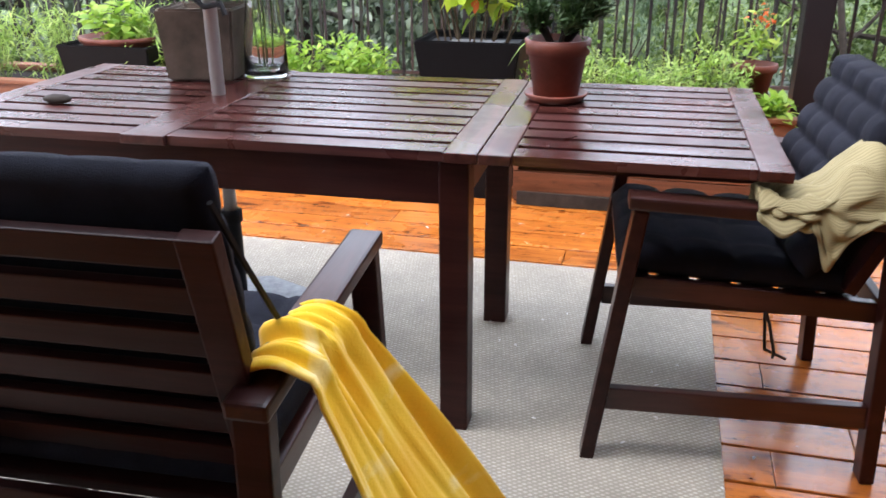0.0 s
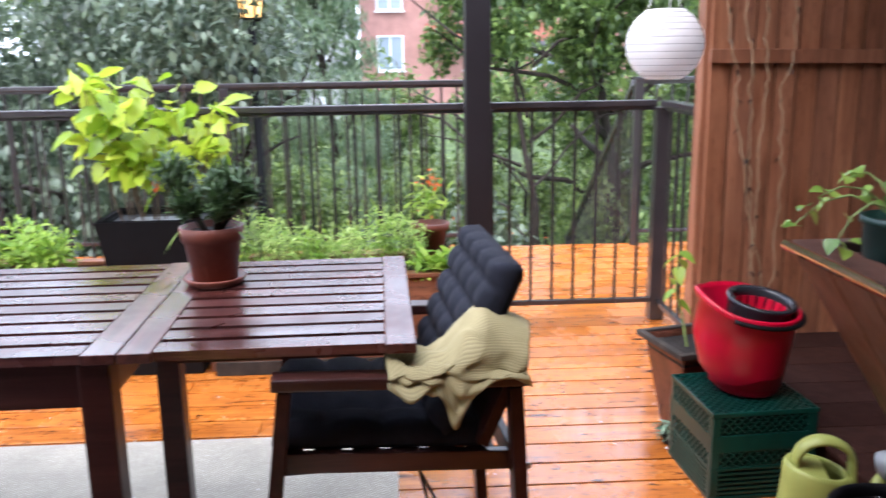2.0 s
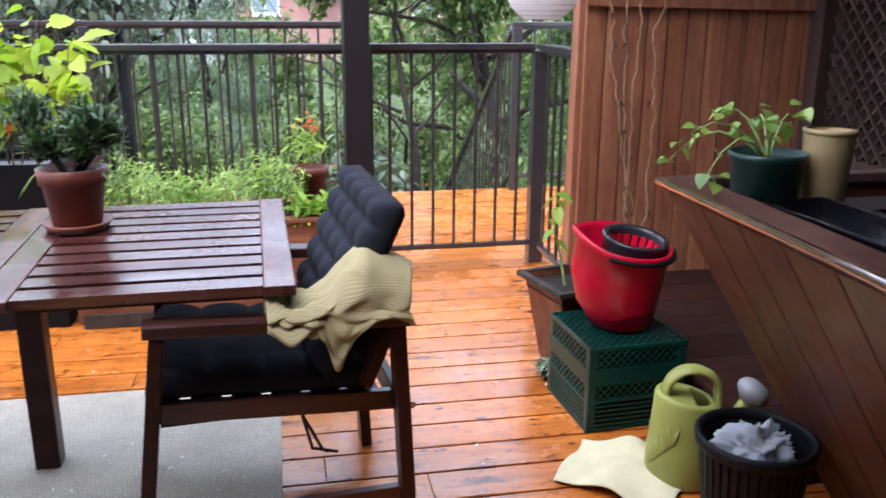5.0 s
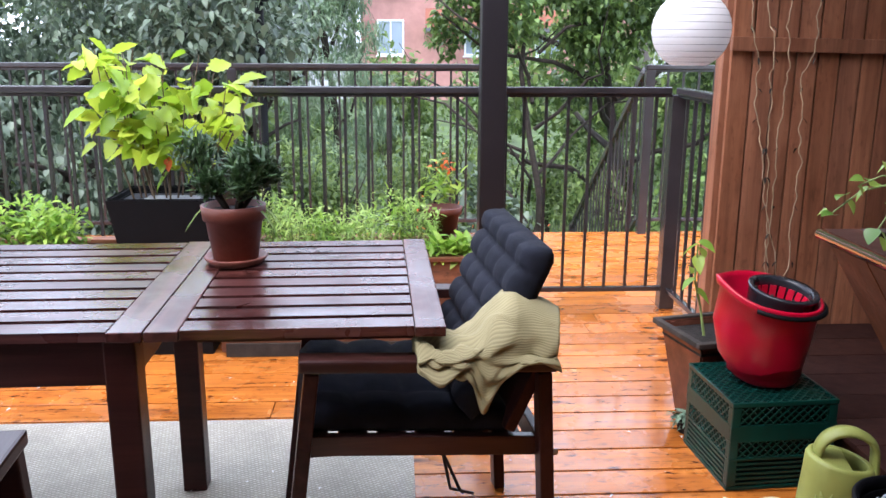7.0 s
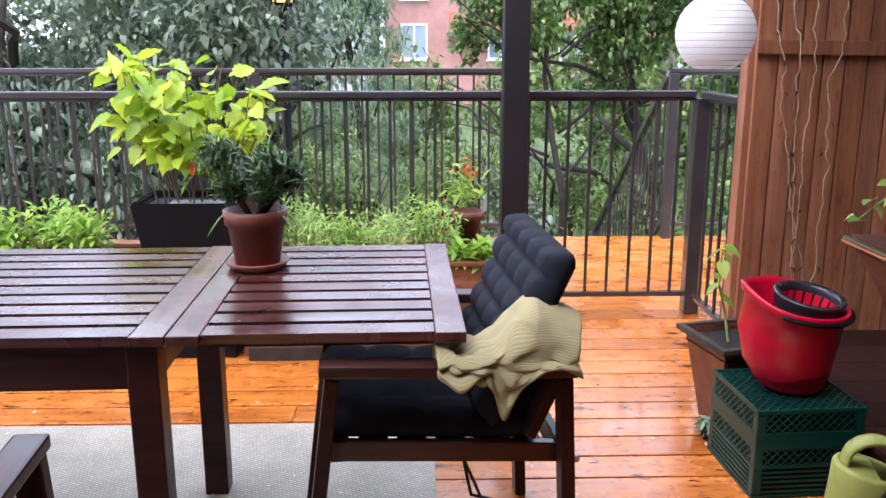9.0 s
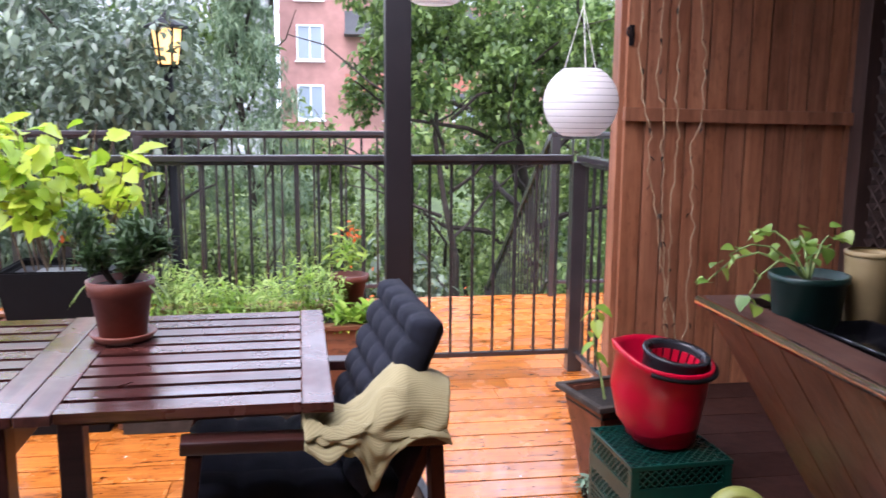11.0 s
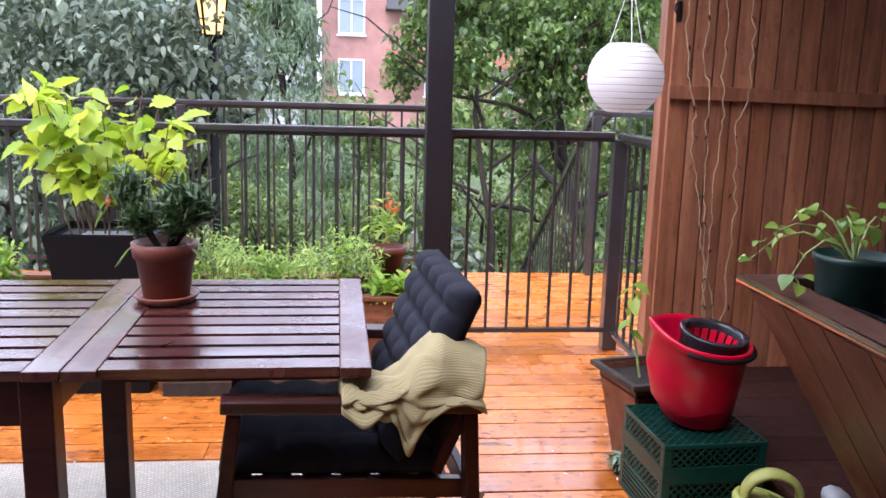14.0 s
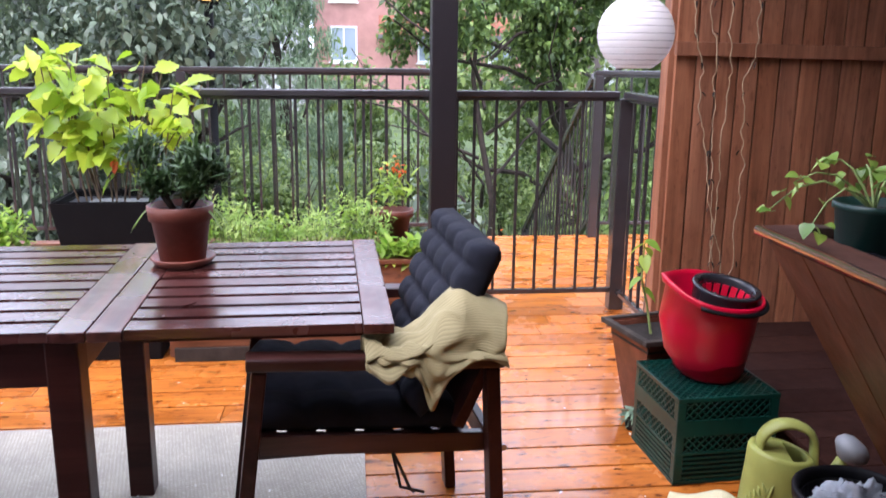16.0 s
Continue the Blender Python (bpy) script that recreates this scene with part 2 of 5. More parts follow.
LEAF_LIME = leafy("lime_leaves", (0.22, 0.38, 0.02), (0.60, 0.70, 0.08), 0.5, 0.4)
LEAF_HERB = leafy("herb_leaves", (0.18, 0.36, 0.04), (0.42, 0.58, 0.10), 0.5, 0.45)
LEAF_GREY = leafy("feathery_leaves", (0.22, 0.38, 0.07), (0.50, 0.64, 0.20), 0.5, 0.5)
LEAF_DARK = leafy("dark_succulent_leaves", (0.022, 0.055, 0.018), (0.065, 0.125, 0.035), 0.2, 0.5)
LEAF_IVY = leafy("ivy_leaves", (0.09, 0.19, 0.03), (0.30, 0.42, 0.08), 0.35, 0.35)
LEAF_TREE = leafy("maple_leaves", (0.045, 0.090, 0.028), (0.21, 0.32, 0.085), 0.42, 0.4)
LEAF_WET = leafy("wet_broad_leaves", (0.040, 0.066, 0.042), (0.20, 0.26, 0.175), 0.32, 0.36, 0.6)
LEAF_SHRUB = leafy("shrub_leaves", (0.055, 0.105, 0.028), (0.25, 0.34, 0.10), 0.42, 0.4)
LEAF_PINE = leafy("conifer_needles", (0.10, 0.17, 0.10), (0.26, 0.34, 0.20), 0.35, 0.5)
PETAL = leafy("orange_petals", (0.75, 0.11, 0.02), (0.85, 0.20, 0.05), 0.4, 0.5)
SUCC = leafy("grey_green_rosette", (0.10, 0.17, 0.12), (0.20, 0.30, 0.20), 0.15, 0.5)


for matte, gloss in ((TROUGH, 0.2), (DARKBOARD, 0.1), (TABLETOP, 0.5), (TABLETOP_Y, 0.5), (METAL, 0.6), (RED_PLASTIC, 0.45), (WETLIP, 0.6), (WETBLACK, 0.5), (MAROON, 0.2), (MAROON_Y, 0.4), (BLACK_PLASTIC, 0.15), (BLACK_CLOTH, 0.2)):
    matte.node_tree.nodes["Principled BSDF"].inputs["Specular IOR Level"].default_value = gloss


# ---------------------------------------------------------------- mesh helpers
def part(name, bm, material, parent=None, label="", smooth=False):
    """Links a bmesh as one mesh object, under a thing or a part."""
    me = bpy.data.meshes.new(name)
    bm.to_mesh(me)
    bm.free()
    me.materials.append(material)
    if smooth:
        me.polygons.foreach_set("use_smooth", [True] * len(me.polygons))
    ob = new(name, me)
    if parent:
        ob.parent = parent
    if label:
        ob["label"] = label
    return ob


def thing(name, x, y, z, rz=0, label="", category="", group="", kind=""):
    e = new(name)
    e.empty_display_size = 0.05
    e.matrix_basis = pose(x, y, z, 0, 0, rz)
    return tagged(e, label, category, group, kind)


def add_box(bm, x0, x1, y0, y1, z0, z1, bevel=0.0):
    vs = bmesh.ops.create_cube(bm, size=1)["verts"]
    for v in vs:
        v.co = Vector(((x0 + x1) / 2 + v.co.x * (x1 - x0), (y0 + y1) / 2 + v.co.y * (y1 - y0), (z0 + z1) / 2 + v.co.z * (z1 - z0)))
    if bevel:
        edges = list({e for v in vs for e in v.link_edges})
        bmesh.ops.bevel(bm, geom=edges, offset=bevel, segments=2, affect="EDGES", profile=0.6)
    return bm


def box(x0, x1, y0, y1, z0, z1, bevel=0.0):
    return add_box(bmesh.new(), x0, x1, y0, y1, z0, z1, bevel)


def beam(a, b, w, h, bevel=0.003, up=(0, 0, 1)):
    """A square bar from a to b, w wide and h high."""
    a, b = Vector(a), Vector(b)
    d = b - a
    bm = box(-w / 2, w / 2, -h / 2, h / 2, 0, d.length, bevel)
    zt = d.normalized()
    xt = zt.cross(Vector(up))
    if xt.length < 1e-4:
        xt = Vector((1, 0, 0))
    xt.normalize()
    yt = zt.cross(xt)
    m = Matrix((xt, yt, zt)).transposed().to_4x4()
    m.translation = a
    bm.transform(m)
    return bm


def add_tube(bm, pts, radii, sides=7):
    """A tapering round rod along a line of points."""
    pts = [Vector(p) for p in pts]
    if isinstance(radii, (int, float)):
        radii = [radii] * len(pts)
    rings = []
    for i, p in enumerate(pts):
        d = (pts[min(i + 1, len(pts) - 1)] - pts[max(i - 1, 0)]).normalized()
        u = d.orthogonal().normalized()
        if rings:
            u = (last - d * last.dot(d)).normalized()
        last = u
        v = d.cross(u)
        rings.append([bm.verts.new(p + (u * math.cos(a) + v * math.sin(a)) * radii[i]) for a in (2 * math.pi * k / sides for k in range(sides))])
    for r0, r1 in zip(rings, rings[1:]):
        for k in range(sides):
            bm.faces.new((r0[k], r0[(k + 1) % sides], r1[(k + 1) % sides], r1[k]))
    bm.faces.new(rings[0][::-1])
    bm.faces.new(rings[-1])
    return bm


def tube(pts, radii, sides=7):
    return add_tube(bmesh.new(), pts, radii, sides)


def lathe(profile, sides=40, sx=1.0, sy=1.0):
    """Turns a profile of (radius, height) about z; radius 0 closes it."""
    bm = bmesh.new()
    rings = []
    for r, z in profile:
        if r <= 1e-6:
            rings.append([bm.verts.new((0, 0, z))])
        else:
            rings.append([bm.verts.new((r * sx * math.cos(a), r * sy * math.sin(a), z)) for a in (2 * math.pi * k / sides for k in range(sides))])
    for r0, r1 in zip(rings, rings[1:]):
        for k in range(sides):
            a, b = (r0[k % len(r0)], r0[(k + 1) % sides % len(r0)]), (r1[(k + 1) % sides % len(r1)], r1[k % len(r1)])
            face = list(dict.fromkeys((*a, *b)))
            if len(face) > 2:
                bm.faces.new(face)
    bmesh.ops.recalc_face_normals(bm, faces=bm.faces)
    return bm


def frustum_box(w0, d0, w1, d1, h, wall=0.012, depth=0.03, bevel=0.004):
    """An open square pot: w0 x d0 at the foot, w1 x d1 at the rim, filled to depth under the rim."""
    bm = bmesh.new()
    def ring(w, d, z):
        return [bm.verts.new((sx * w / 2, sy * d / 2, z)) for sx, sy in ((-1, -1), (1, -1), (1, 1), (-1, 1))]
    rs = [ring(w0, d0, 0), ring(w1, d1, h), ring(w1 - 2 * wall, d1 - 2 * wall, h), ring(w1 - 2.6 * wall, d1 - 2.6 * wall, h - depth)]
    bm.faces.new(rs[0][::-1])
    bm.faces.new(rs[-1])
    for a, b in zip(rs, rs[1:]):
        for k in range(4):
            bm.faces.new((a[k], a[(k + 1) % 4], b[(k + 1) % 4], b[k]))
    bmesh.ops.recalc_face_normals(bm, faces=bm.faces)
    if bevel:
        bmesh.ops.bevel(bm, geom=list(bm.edges), offset=bevel, segments=2, affect="EDGES")
    return bm


def leaves(name, places, material, parent, shape="oval", label="", kind=""):
    """One mesh of many folded leaves. places: rows of (x, y, z, length, width, heading, droop, roll)."""
    outline = {"oval": [(0, 0), (0.3, 0.9), (0.65, 0.8), (1, 0)],
               "broad": [(0, 0.12), (0.06, 0.62), (0.2, 0.95), (0.38, 1.0), (0.58, 0.85), (0.78, 0.5), (0.92, 0.2), (1, 0)],
               "blade": [(0, 0.5), (0.4, 1), (0.8, 0.6), (1, 0)],
               "serrate": [(0, 0.1), (0.1, 0.75), (0.22, 0.72), (0.3, 1.0), (0.44, 0.84), (0.52, 0.98), (0.68, 0.62), (0.76, 0.66), (1, 0)],
               "lobed": [(0, 0.1), (0.12, 1.0), (0.38, 0.72), (0.5, 1.0), (0.75, 0.45), (1, 0)]}[shape]
    P = np.array(places, dtype=float)
    n = len(P)
    k = len(outline)
    t = np.array([o[0] for o in outline])
    w = np.array([o[1] for o in outline])
    L, W, head, droop, roll = P[:, 3:4], P[:, 4:5], P[:, 5:6], P[:, 6:7], P[:, 7:8]
    def spin(px, py, pz):
        y2 = py * np.cos(roll) - pz * np.sin(roll)
        z2 = py * np.sin(roll) + pz * np.cos(roll)
        x3 = px * np.cos(droop) + z2 * np.sin(droop)
        z3 = -px * np.sin(droop) + z2 * np.cos(droop)
        return np.stack((P[:, 0:1] + x3 * np.cos(head) - y2 * np.sin(head), P[:, 1:2] + x3 * np.sin(head) + y2 * np.cos(head), P[:, 2:3] + z3), -1)
    curl = -0.28 * (t[None] ** 2) * L
    mid = spin(t[None] * L, np.zeros((n, k)), curl)
    left = spin(t[None] * L, w[None] * W / 2, curl + 0.16 * w[None] * W)
    right = spin(t[None] * L, -w[None] * W / 2, curl + 0.16 * w[None] * W)
    verts = np.concatenate((mid, left, right), 1).reshape(-1, 3)
    faces = []
    one = []
    for i in range(k - 1):
        one.append((i, i + 1, k + i + 1, k + i))
        one.append((i + 1, i, 2 * k + i, 2 * k + i + 1))
    one = np.array(one)
    faces = (one[None] + (np.arange(n) * 3 * k)[:, None, None]).reshape(-1, 4)
    me = bpy.data.meshes.new(name)
    me.from_pydata(verts.tolist(), [], faces.tolist())
    me.materials.append(material)
    me.polygons.foreach_set("use_smooth", [True] * len(me.polygons))
    ob = new(name, me)
    if parent:
        ob.parent = parent
    return tagged(ob, label, kind=kind)


rng = np.random.default_rng(7)


def cloud(n, centre, size, length, width, droop=(0.0, 1.2), shell=0.55):
    """Leaf places in an uneven blob, thicker towards its skin."""
    d = rng.normal(size=(n, 3))
    d /= np.linalg.norm(d, axis=1)[:, None]
    r = shell + (1 - shell) * rng.random(n) ** 0.7
    r *= 1 + 0.25 * np.sin(d[:, 0] * 5 + centre[0]) * np.cos(d[:, 2] * 4 + centre[1])
    p = np.array(centre) + d * r[:, None] * np.array(size)
    ln = rng.uniform(*length, n)
    return np.column_stack((p, ln, ln * rng.uniform(*width, n), rng.uniform(0, 2 * math.pi, n), rng.uniform(*droop, n), rng.uniform(-0.6, 0.6, n)))


def cloth(name, material, fn, nu, nv, parent=None, label="", thick=0.004, size=(1, 1)):
    """A sheet fn(u, v) -> point, with thickness; uv in metres for the weave."""
    bm = bmesh.new()
    uv = bm.loops.layers.uv.new("weave")
    g = [[bm.verts.new(fn(i / nu, j / nv)) for j in range(nv + 1)] for i in range(nu + 1)]
    for i in range(nu):
        for j in range(nv):
            f = bm.faces.new((g[i][j], g[i + 1][j], g[i + 1][j + 1], g[i][j + 1]))
            for loop, (a, b) in zip(f.loops, ((i, j), (i + 1, j), (i + 1, j + 1), (i, j + 1))):
                loop[uv].uv = (a / nu * size[0], b / nv * size[1])
    ob = part(name, bm, material, parent, label, True)
    mod = ob.modifiers.new("thickness", "SOLIDIFY")
    mod.thickness, mod.offset = thick, 0
    return ob


def fold(x, y, s=1.0):
    return noise.noise(Vector((x * s, y * s, 3.1)))


# ---------------------------------------------------------------- the large structure
def seg_mesh(name, bm, material):
    me = bpy.data.meshes.new(name)
    bm.to_mesh(me)
    bm.free()
    me.materials.append(material)
    return me


ground = part("ground", box(-400, 400, -400, 400, -1.75, -1.6), GROUND)
tagged(ground, "wet green ground below the deck", "ground", kind="structure")

floor = part("floor", box(-4.3, 2.95, -1.3, 6.38, -0.3, -0.055), LATTICE)
tagged(floor, "orange-stained wet wooden deck of long boards", "deck floor", kind="structure")
fascia = part("trim", box(-4.3, 2.95, 6.384, 6.42, -0.3, 0.0, 0.004), DECK)
tagged(fascia, "orange-stained board along the deck edge", "trim", kind="structure")

wall_east = part("wall_east", box(2.86, 2.95, -1.2, 4.0, 0.0, 2.5), LATTICE)
tagged(wall_east, "dark brown boarded side wall behind the lattice", "wall", kind="structure")
# unseen wall behind the viewpoint, dark so that surfaces facing it stay dim
wall_south = part("wall_south", box(-4.3, 2.86, -1.3, -1.2, 0.0, 2.5), STUCCO)
tagged(wall_south, "unseen brown house wall closing the deck, kept dark to limit light", "wall", kind="structure")

# unseen roof, sized to keep sky light off the near deck
roof = bmesh.new()
add_box(roof, -4.3, 2.95, -1.3, 1.3, 2.62, 2.66)
for i in range(5):
    yb = -1.2 + i * 0.56
    add_box(roof, -4.3, 2.95, yb, yb + 0.05, 2.50, 2.619)
# side eave added to darken the fence, trough and crate below
add_box(roof, 1.35, 2.95, 1.301, 4.15, 2.62, 2.66)
for i in range(5):
    add_box(roof, 1.35, 2.95, 1.75 + i * 0.5, 1.8 + i * 0.5, 2.5, 2.619)
ceiling = part("ceiling", roof, ROOFWOOD)
tagged(ceiling, "unseen brown wooden roof added to shade the near deck and trough", "ceiling", kind="structure")

pergola = thing("pergola", 0, 0, 0, 0, "dark brown open pergola beams over the deck", "pergola")
part("front_beam", box(-4.3, 2.95, 4.48, 4.58, 2.405, 2.56, 0.006), POSTPAINT, pergola)
for i in range(6):
    xr = -3.6 + i * 1.2525
    part("rafter", box(xr - 0.022, xr + 0.022, 1.31, 4.75, 2.561, 2.619, 0.004), POSTPAINT, pergola)
for yb in (3.3, 3.45):
    part("cross_bar", box(-4.3, 2.95, yb - 0.012, yb + 0.012, 2.53, 2.56, 0.003), POSTPAINT, pergola)

# cedar privacy fence, boards upright, with a rail across
fence = thing("privacy_fence", 1.780, 3.94, 0, 0, "brown cedar privacy fence of upright boards with a rail", "fence")
fx = 0.0
while fx < 1.03:
    w = 0.088
    part("board", box(fx + 0.0035, fx + w - 0.0035, 0.0, 0.022, 0.002, 2.44, 0.002), FENCE, fence)
    fx += w
part("top_rail", beam((-0.008, -0.0145, 1.299), (1.05, -0.0145, 1.283), 0.027, 0.055, 0.004, (0, 0, 1)), FENCE, fence)
# dark sheet added behind the boards so their seams read as shaded
part("backing", box(0.061, 1.03, 0.0225, 0.0235, 0.3, 2.43), DARKBOARD, fence, "dark sheet added for the shade in the board seams")
part("bottom_rail", box(0.0, 1.05, 0.024, 0.06, 0.2, 0.29, 0.003), FENCE, fence)
part("end_post", box(-0.02, 0.06, 0.025, 0.105, 0.0, 2.44, 0.004), FENCE, fence)
part("corner_post", box(0.99, 1.055, -0.09, -0.004, 0.0, 2.44, 0.004), LATTICE, fence, "dark brown corner post")

hook = thing("wall_hook", 1.795, 3.938, 1.60, 0, "small dark iron hook on the fence edge", "hook")
part("stem", tube([(0, 0, 0), (0, -0.012, 0.02), (-0.012, -0.03, 0.045), (-0.026, -0.034, 0.035), (-0.03, -0.034, 0.012), (-0.02, -0.034, 0.0)], 0.0045, 7), POSTPAINT, hook, "", True)
part("plate", box(-0.01, 0.012, -0.004, 0.0, -0.03, 0.05, 0.0015), POSTPAINT, hook)

# lattice panel on the side wall
lattice = thing("lattice_panel", 2.83, 0, 0, 0, "dark brown diagonal wooden lattice on the side wall", "lattice")
part("frame_low", box(-0.02, 0.02, -0.6, 3.83, 0.62, 0.69, 0.003), LATTICE, lattice)
part("frame_high", box(-0.02, 0.02, -0.6, 3.83, 2.32, 2.39, 0.003), LATTICE, lattice)
for sign in (1, -1):
    c = -2.2
    while c < 5.4:
        y0, z0, y1, z1 = c, 0.69, c + 1.63, 2.32
        if sign < 0:
            y0, y1 = y1, y0
        lo, hi = -0.58, 3.82
        ok = max(min(y0, y1), lo) < min(max(y0, y1), hi) - 0.02
        if ok:
            def clip(y, z, oy, oz):
                if y < lo:
                    z += (lo - y) * (oz - z) / (oy - y)
                    y = lo
                if y > hi:
                    z += (hi - y) * (oz - z) / (oy - y)
                    y = hi
                return y, z
            a, b = clip(y0, z0, y1, z1), clip(y1, z1, y0, z0)
            xo = -0.006 if sign > 0 else 0.006
            part("slat", beam((xo, *a), (xo, *b), 0.010, 0.046, 0.0, (1, 0, 0)), SLAT, lattice)
        c += 0.074

# roof post
post = thing("roof_post", 0.914, 4.53, 0, 0, "dark brown square post carrying the roof", "post")
part("shaft", box(-0.058, 0.058, -0.058, 0.058, 0.0, 2.40, 0.006), POSTPAINT, post)
part("foot_plate", box(-0.08, 0.08, -0.08, 0.08, 0.0, 0.012, 0.003), METAL, post)


# ---------------------------------------------------------------- railings
def railing(name, x, y, rz, length, top, label, posts=(), low=0.112, step=0.106, start=0.05, stop=None):
    """Metal railing along local x, with a flat top rail, a low rail and square balusters."""
    r = thing(name, x, y, 0, rz, label, "railing")
    part("top_rail", box(0, length, -0.028, 0.028, top - 0.032, top, 0.006), METAL, r)
    part("under_rail", box(0, length, -0.016, 0.016, top - 0.048, top - 0.0325, 0.002), METAL, r)
    part("low_rail", box(0, length, -0.013, 0.013, low - 0.024, low, 0.003), METAL, r)
    me = seg_mesh("baluster", box(-0.007, 0.007, -0.007, 0.007, low, top - 0.0485, 0.001), METAL)
    bx = start
    while bx < length - 0.03:
        if all(abs(bx - p) > 0.05 for p in posts):
            b = new("baluster", me)
            b.parent = r
            b.location = (bx, 0, 0)
        bx += step
    pm = seg_mesh("post", box(-0.03, 0.03, -0.03, 0.03, 0.0, top - 0.033, 0.004), METAL)
    for p in posts:
        o = new("post", pm)
        o.parent = r
        o.location = (p, 0, 0)
    return r


railing("deck_railing", -4.2, 4.66, 0, 5.985, 1.097, "brown-grey metal railing with square balusters along the deck", (0.05, 1.9, 3.6, 5.17), start=0.087)
side = railing("side_railing", 1.822, 4.62, -90, 0.62, 1.097, "short brown-grey metal railing returning to the fence", (), start=0.1)
cpost = thing("railing_post", 1.822, 4.66, 0, 0, "thick brown-grey metal corner post of the railing", "post")
part("shaft", box(-0.037, 0.037, -0.037, 0.037, 0, 1.062, 0.005), METAL, cpost)
railing("far_railing", -4.3, 6.36, 0, 5.47, 1.16, "brown-grey metal railing at the far deck edge", (0.05, 1.9, 3.7, 5.43))
railing("far_railing", 2.15, 6.36, 0, 0.8, 1.16, "short metal railing beside the stair opening", (0.03,))

# stairs down to the garden
stairs = thing("stairs", 1.2, 6.43, 0, 0, "wooden stairs going down from the deck to the garden", "stairs")
for i in range(8):
    part("tread", box(0.0, 0.92, i * 0.25, i * 0.25 + 0.26, -0.2 - i * 0.18, -0.16 - i * 0.18, 0.004), DECK, stairs)
part("stringer", beam((0.03, 0.0, -0.28), (0.03, 2.1, -1.72), 0.04, 0.2), DECK, stairs)
part("stringer", beam((0.89, 0.0, -0.28), (0.89, 2.1, -1.72), 0.04, 0.2), DECK, stairs)
srail = thing("stair_railing", 2.17, 6.42, 0, 0, "sloping brown-grey metal handrail of the stairs", "railing")
part("top_rail", beam((0, 0, 1.12), (0, 2.2, -0.44), 0.045, 0.05), METAL, srail)
part("low_rail", beam((0, 0, 0.1), (0, 2.2, -1.46), 0.03, 0.03), METAL, srail)
for i in range(20):
    yy = 0.08 + i * 0.106
    zz = -yy * 1.56 / 2.2
    part("baluster", box(-0.006, 0.006, yy - 0.006, yy + 0.006, zz + 0.1, zz + 1.1), METAL, srail)
part("end_post", box(-0.03, 0.03, 2.16, 2.22, -1.6, -0.42, 0.004), METAL, srail)


# ---------------------------------------------------------------- woven rug
def rug_material():
    m, nt, bsdf = shader("woven_grey_rug")
    vec, _ = coords(nt, (1, 1, 1))
    turn = nt.nodes.new("ShaderNodeMapping")
    turn.inputs["Rotation"].default_value = (0, 0, radians(38))
    turn.inputs["Scale"].default_value = (1.0, 1.7, 1.0)
    nt.links.new(vec, turn.inputs["Vector"])
    ch = node(nt, "ShaderNodeTexVoronoi", Scale=62.0, Randomness=0.1)
    nt.links.new(turn.outputs["Vector"], ch.inputs["Vector"])
    n = node(nt, "ShaderNodeTexNoise", Scale=5.0, Detail=5.0)
    nt.links.new(vec, n.inputs["Vector"])
    col = ramp(nt, ch.outputs["Distance"], [(0.16, (0.82, 0.76, 0.64)), (0.56, (0.33, 0.295, 0.24))])
    col = mix(nt, 0.6, col, ramp(nt, n.outputs["Fac"], [(0.3, (0.72, 0.72, 0.72)), (0.7, (1.12, 1.12, 1.12))]), "MULTIPLY")
    nt.links.new(col, bsdf.inputs["Base Color"])
    bsdf.inputs["Roughness"].default_value = 0.75
    inv = nt.nodes.new("ShaderNodeInvert")
    nt.links.new(ch.outputs["Distance"], inv.inputs["Color"])
    bump(nt, bsdf, inv.outputs["Color"], 0.5, 0.006)
    return m


rug = part("outdoor_rug", box(-3.0, 0.522, 1.0, 3.395, 0.0, 0.007, 0.002), rug_material())
tagged(rug, "grey woven outdoor rug lying under the table", "rug")

# ---------------------------------------------------------------- table
TX = -0.056
table = thing("drop_leaf_table", 0, 0, 0, 0, "dark brown slatted wooden table with one leaf raised", "table")
Y0, Y1, ZT = 2.303, 3.138, 0.71


def slats(x0, x1, parent, n=10, z=ZT):
    pitch = (Y1 - Y0) / n
    me = seg_mesh("slat", box(x0, x1, -pitch / 2 + 0.0105, pitch / 2 - 0.0105, z - 0.022, z), TABLETOP)
    for i in range(n):
        o = new("slat", me)
        o.parent = parent
        o.location = (0, Y0 + pitch * (i + 0.5), 0)


top = part("top_frame", box(TX - 1.40, TX - 0.02, Y0 + 0.05, Y0 + 0.09, ZT - 0.045, ZT - 0.021), MAROON, table)
for xa, xb in ((TX - 0.075, TX - 0.001), (TX - 0.845, TX - 0.732), (TX - 1.43, TX - 1.355)):
    part("cross_board", box(xa, xb, Y0, Y1, ZT - 0.022, ZT + 0.001, 0.003), TABLETOP_Y, table)
slats(TX - 0.730, TX - 0.077, table)
slats(TX - 1.353, TX - 0.847, table)
leaf = part("leaf", box(TX + 0.08, TX + 0.575, Y0 + 0.06, Y0 + 0.10, ZT - 0.045, ZT - 0.021), MAROON, table)
part("cross_board", box(TX + 0.002, TX + 0.072, Y0, Y1, ZT - 0.022, ZT + 0.001, 0.003), TABLETOP_Y, leaf)
part("cross_board", box(TX + 0.568, TX + 0.634, Y0, Y1, ZT - 0.022, ZT + 0.001, 0.003), TABLETOP_Y, leaf)
slats(TX + 0.074, TX + 0.566, leaf)
part("batten", box(TX + 0.08, TX + 0.575, Y1 - 0.10, Y1 - 0.06, ZT - 0.045, ZT - 0.021), MAROON, leaf)
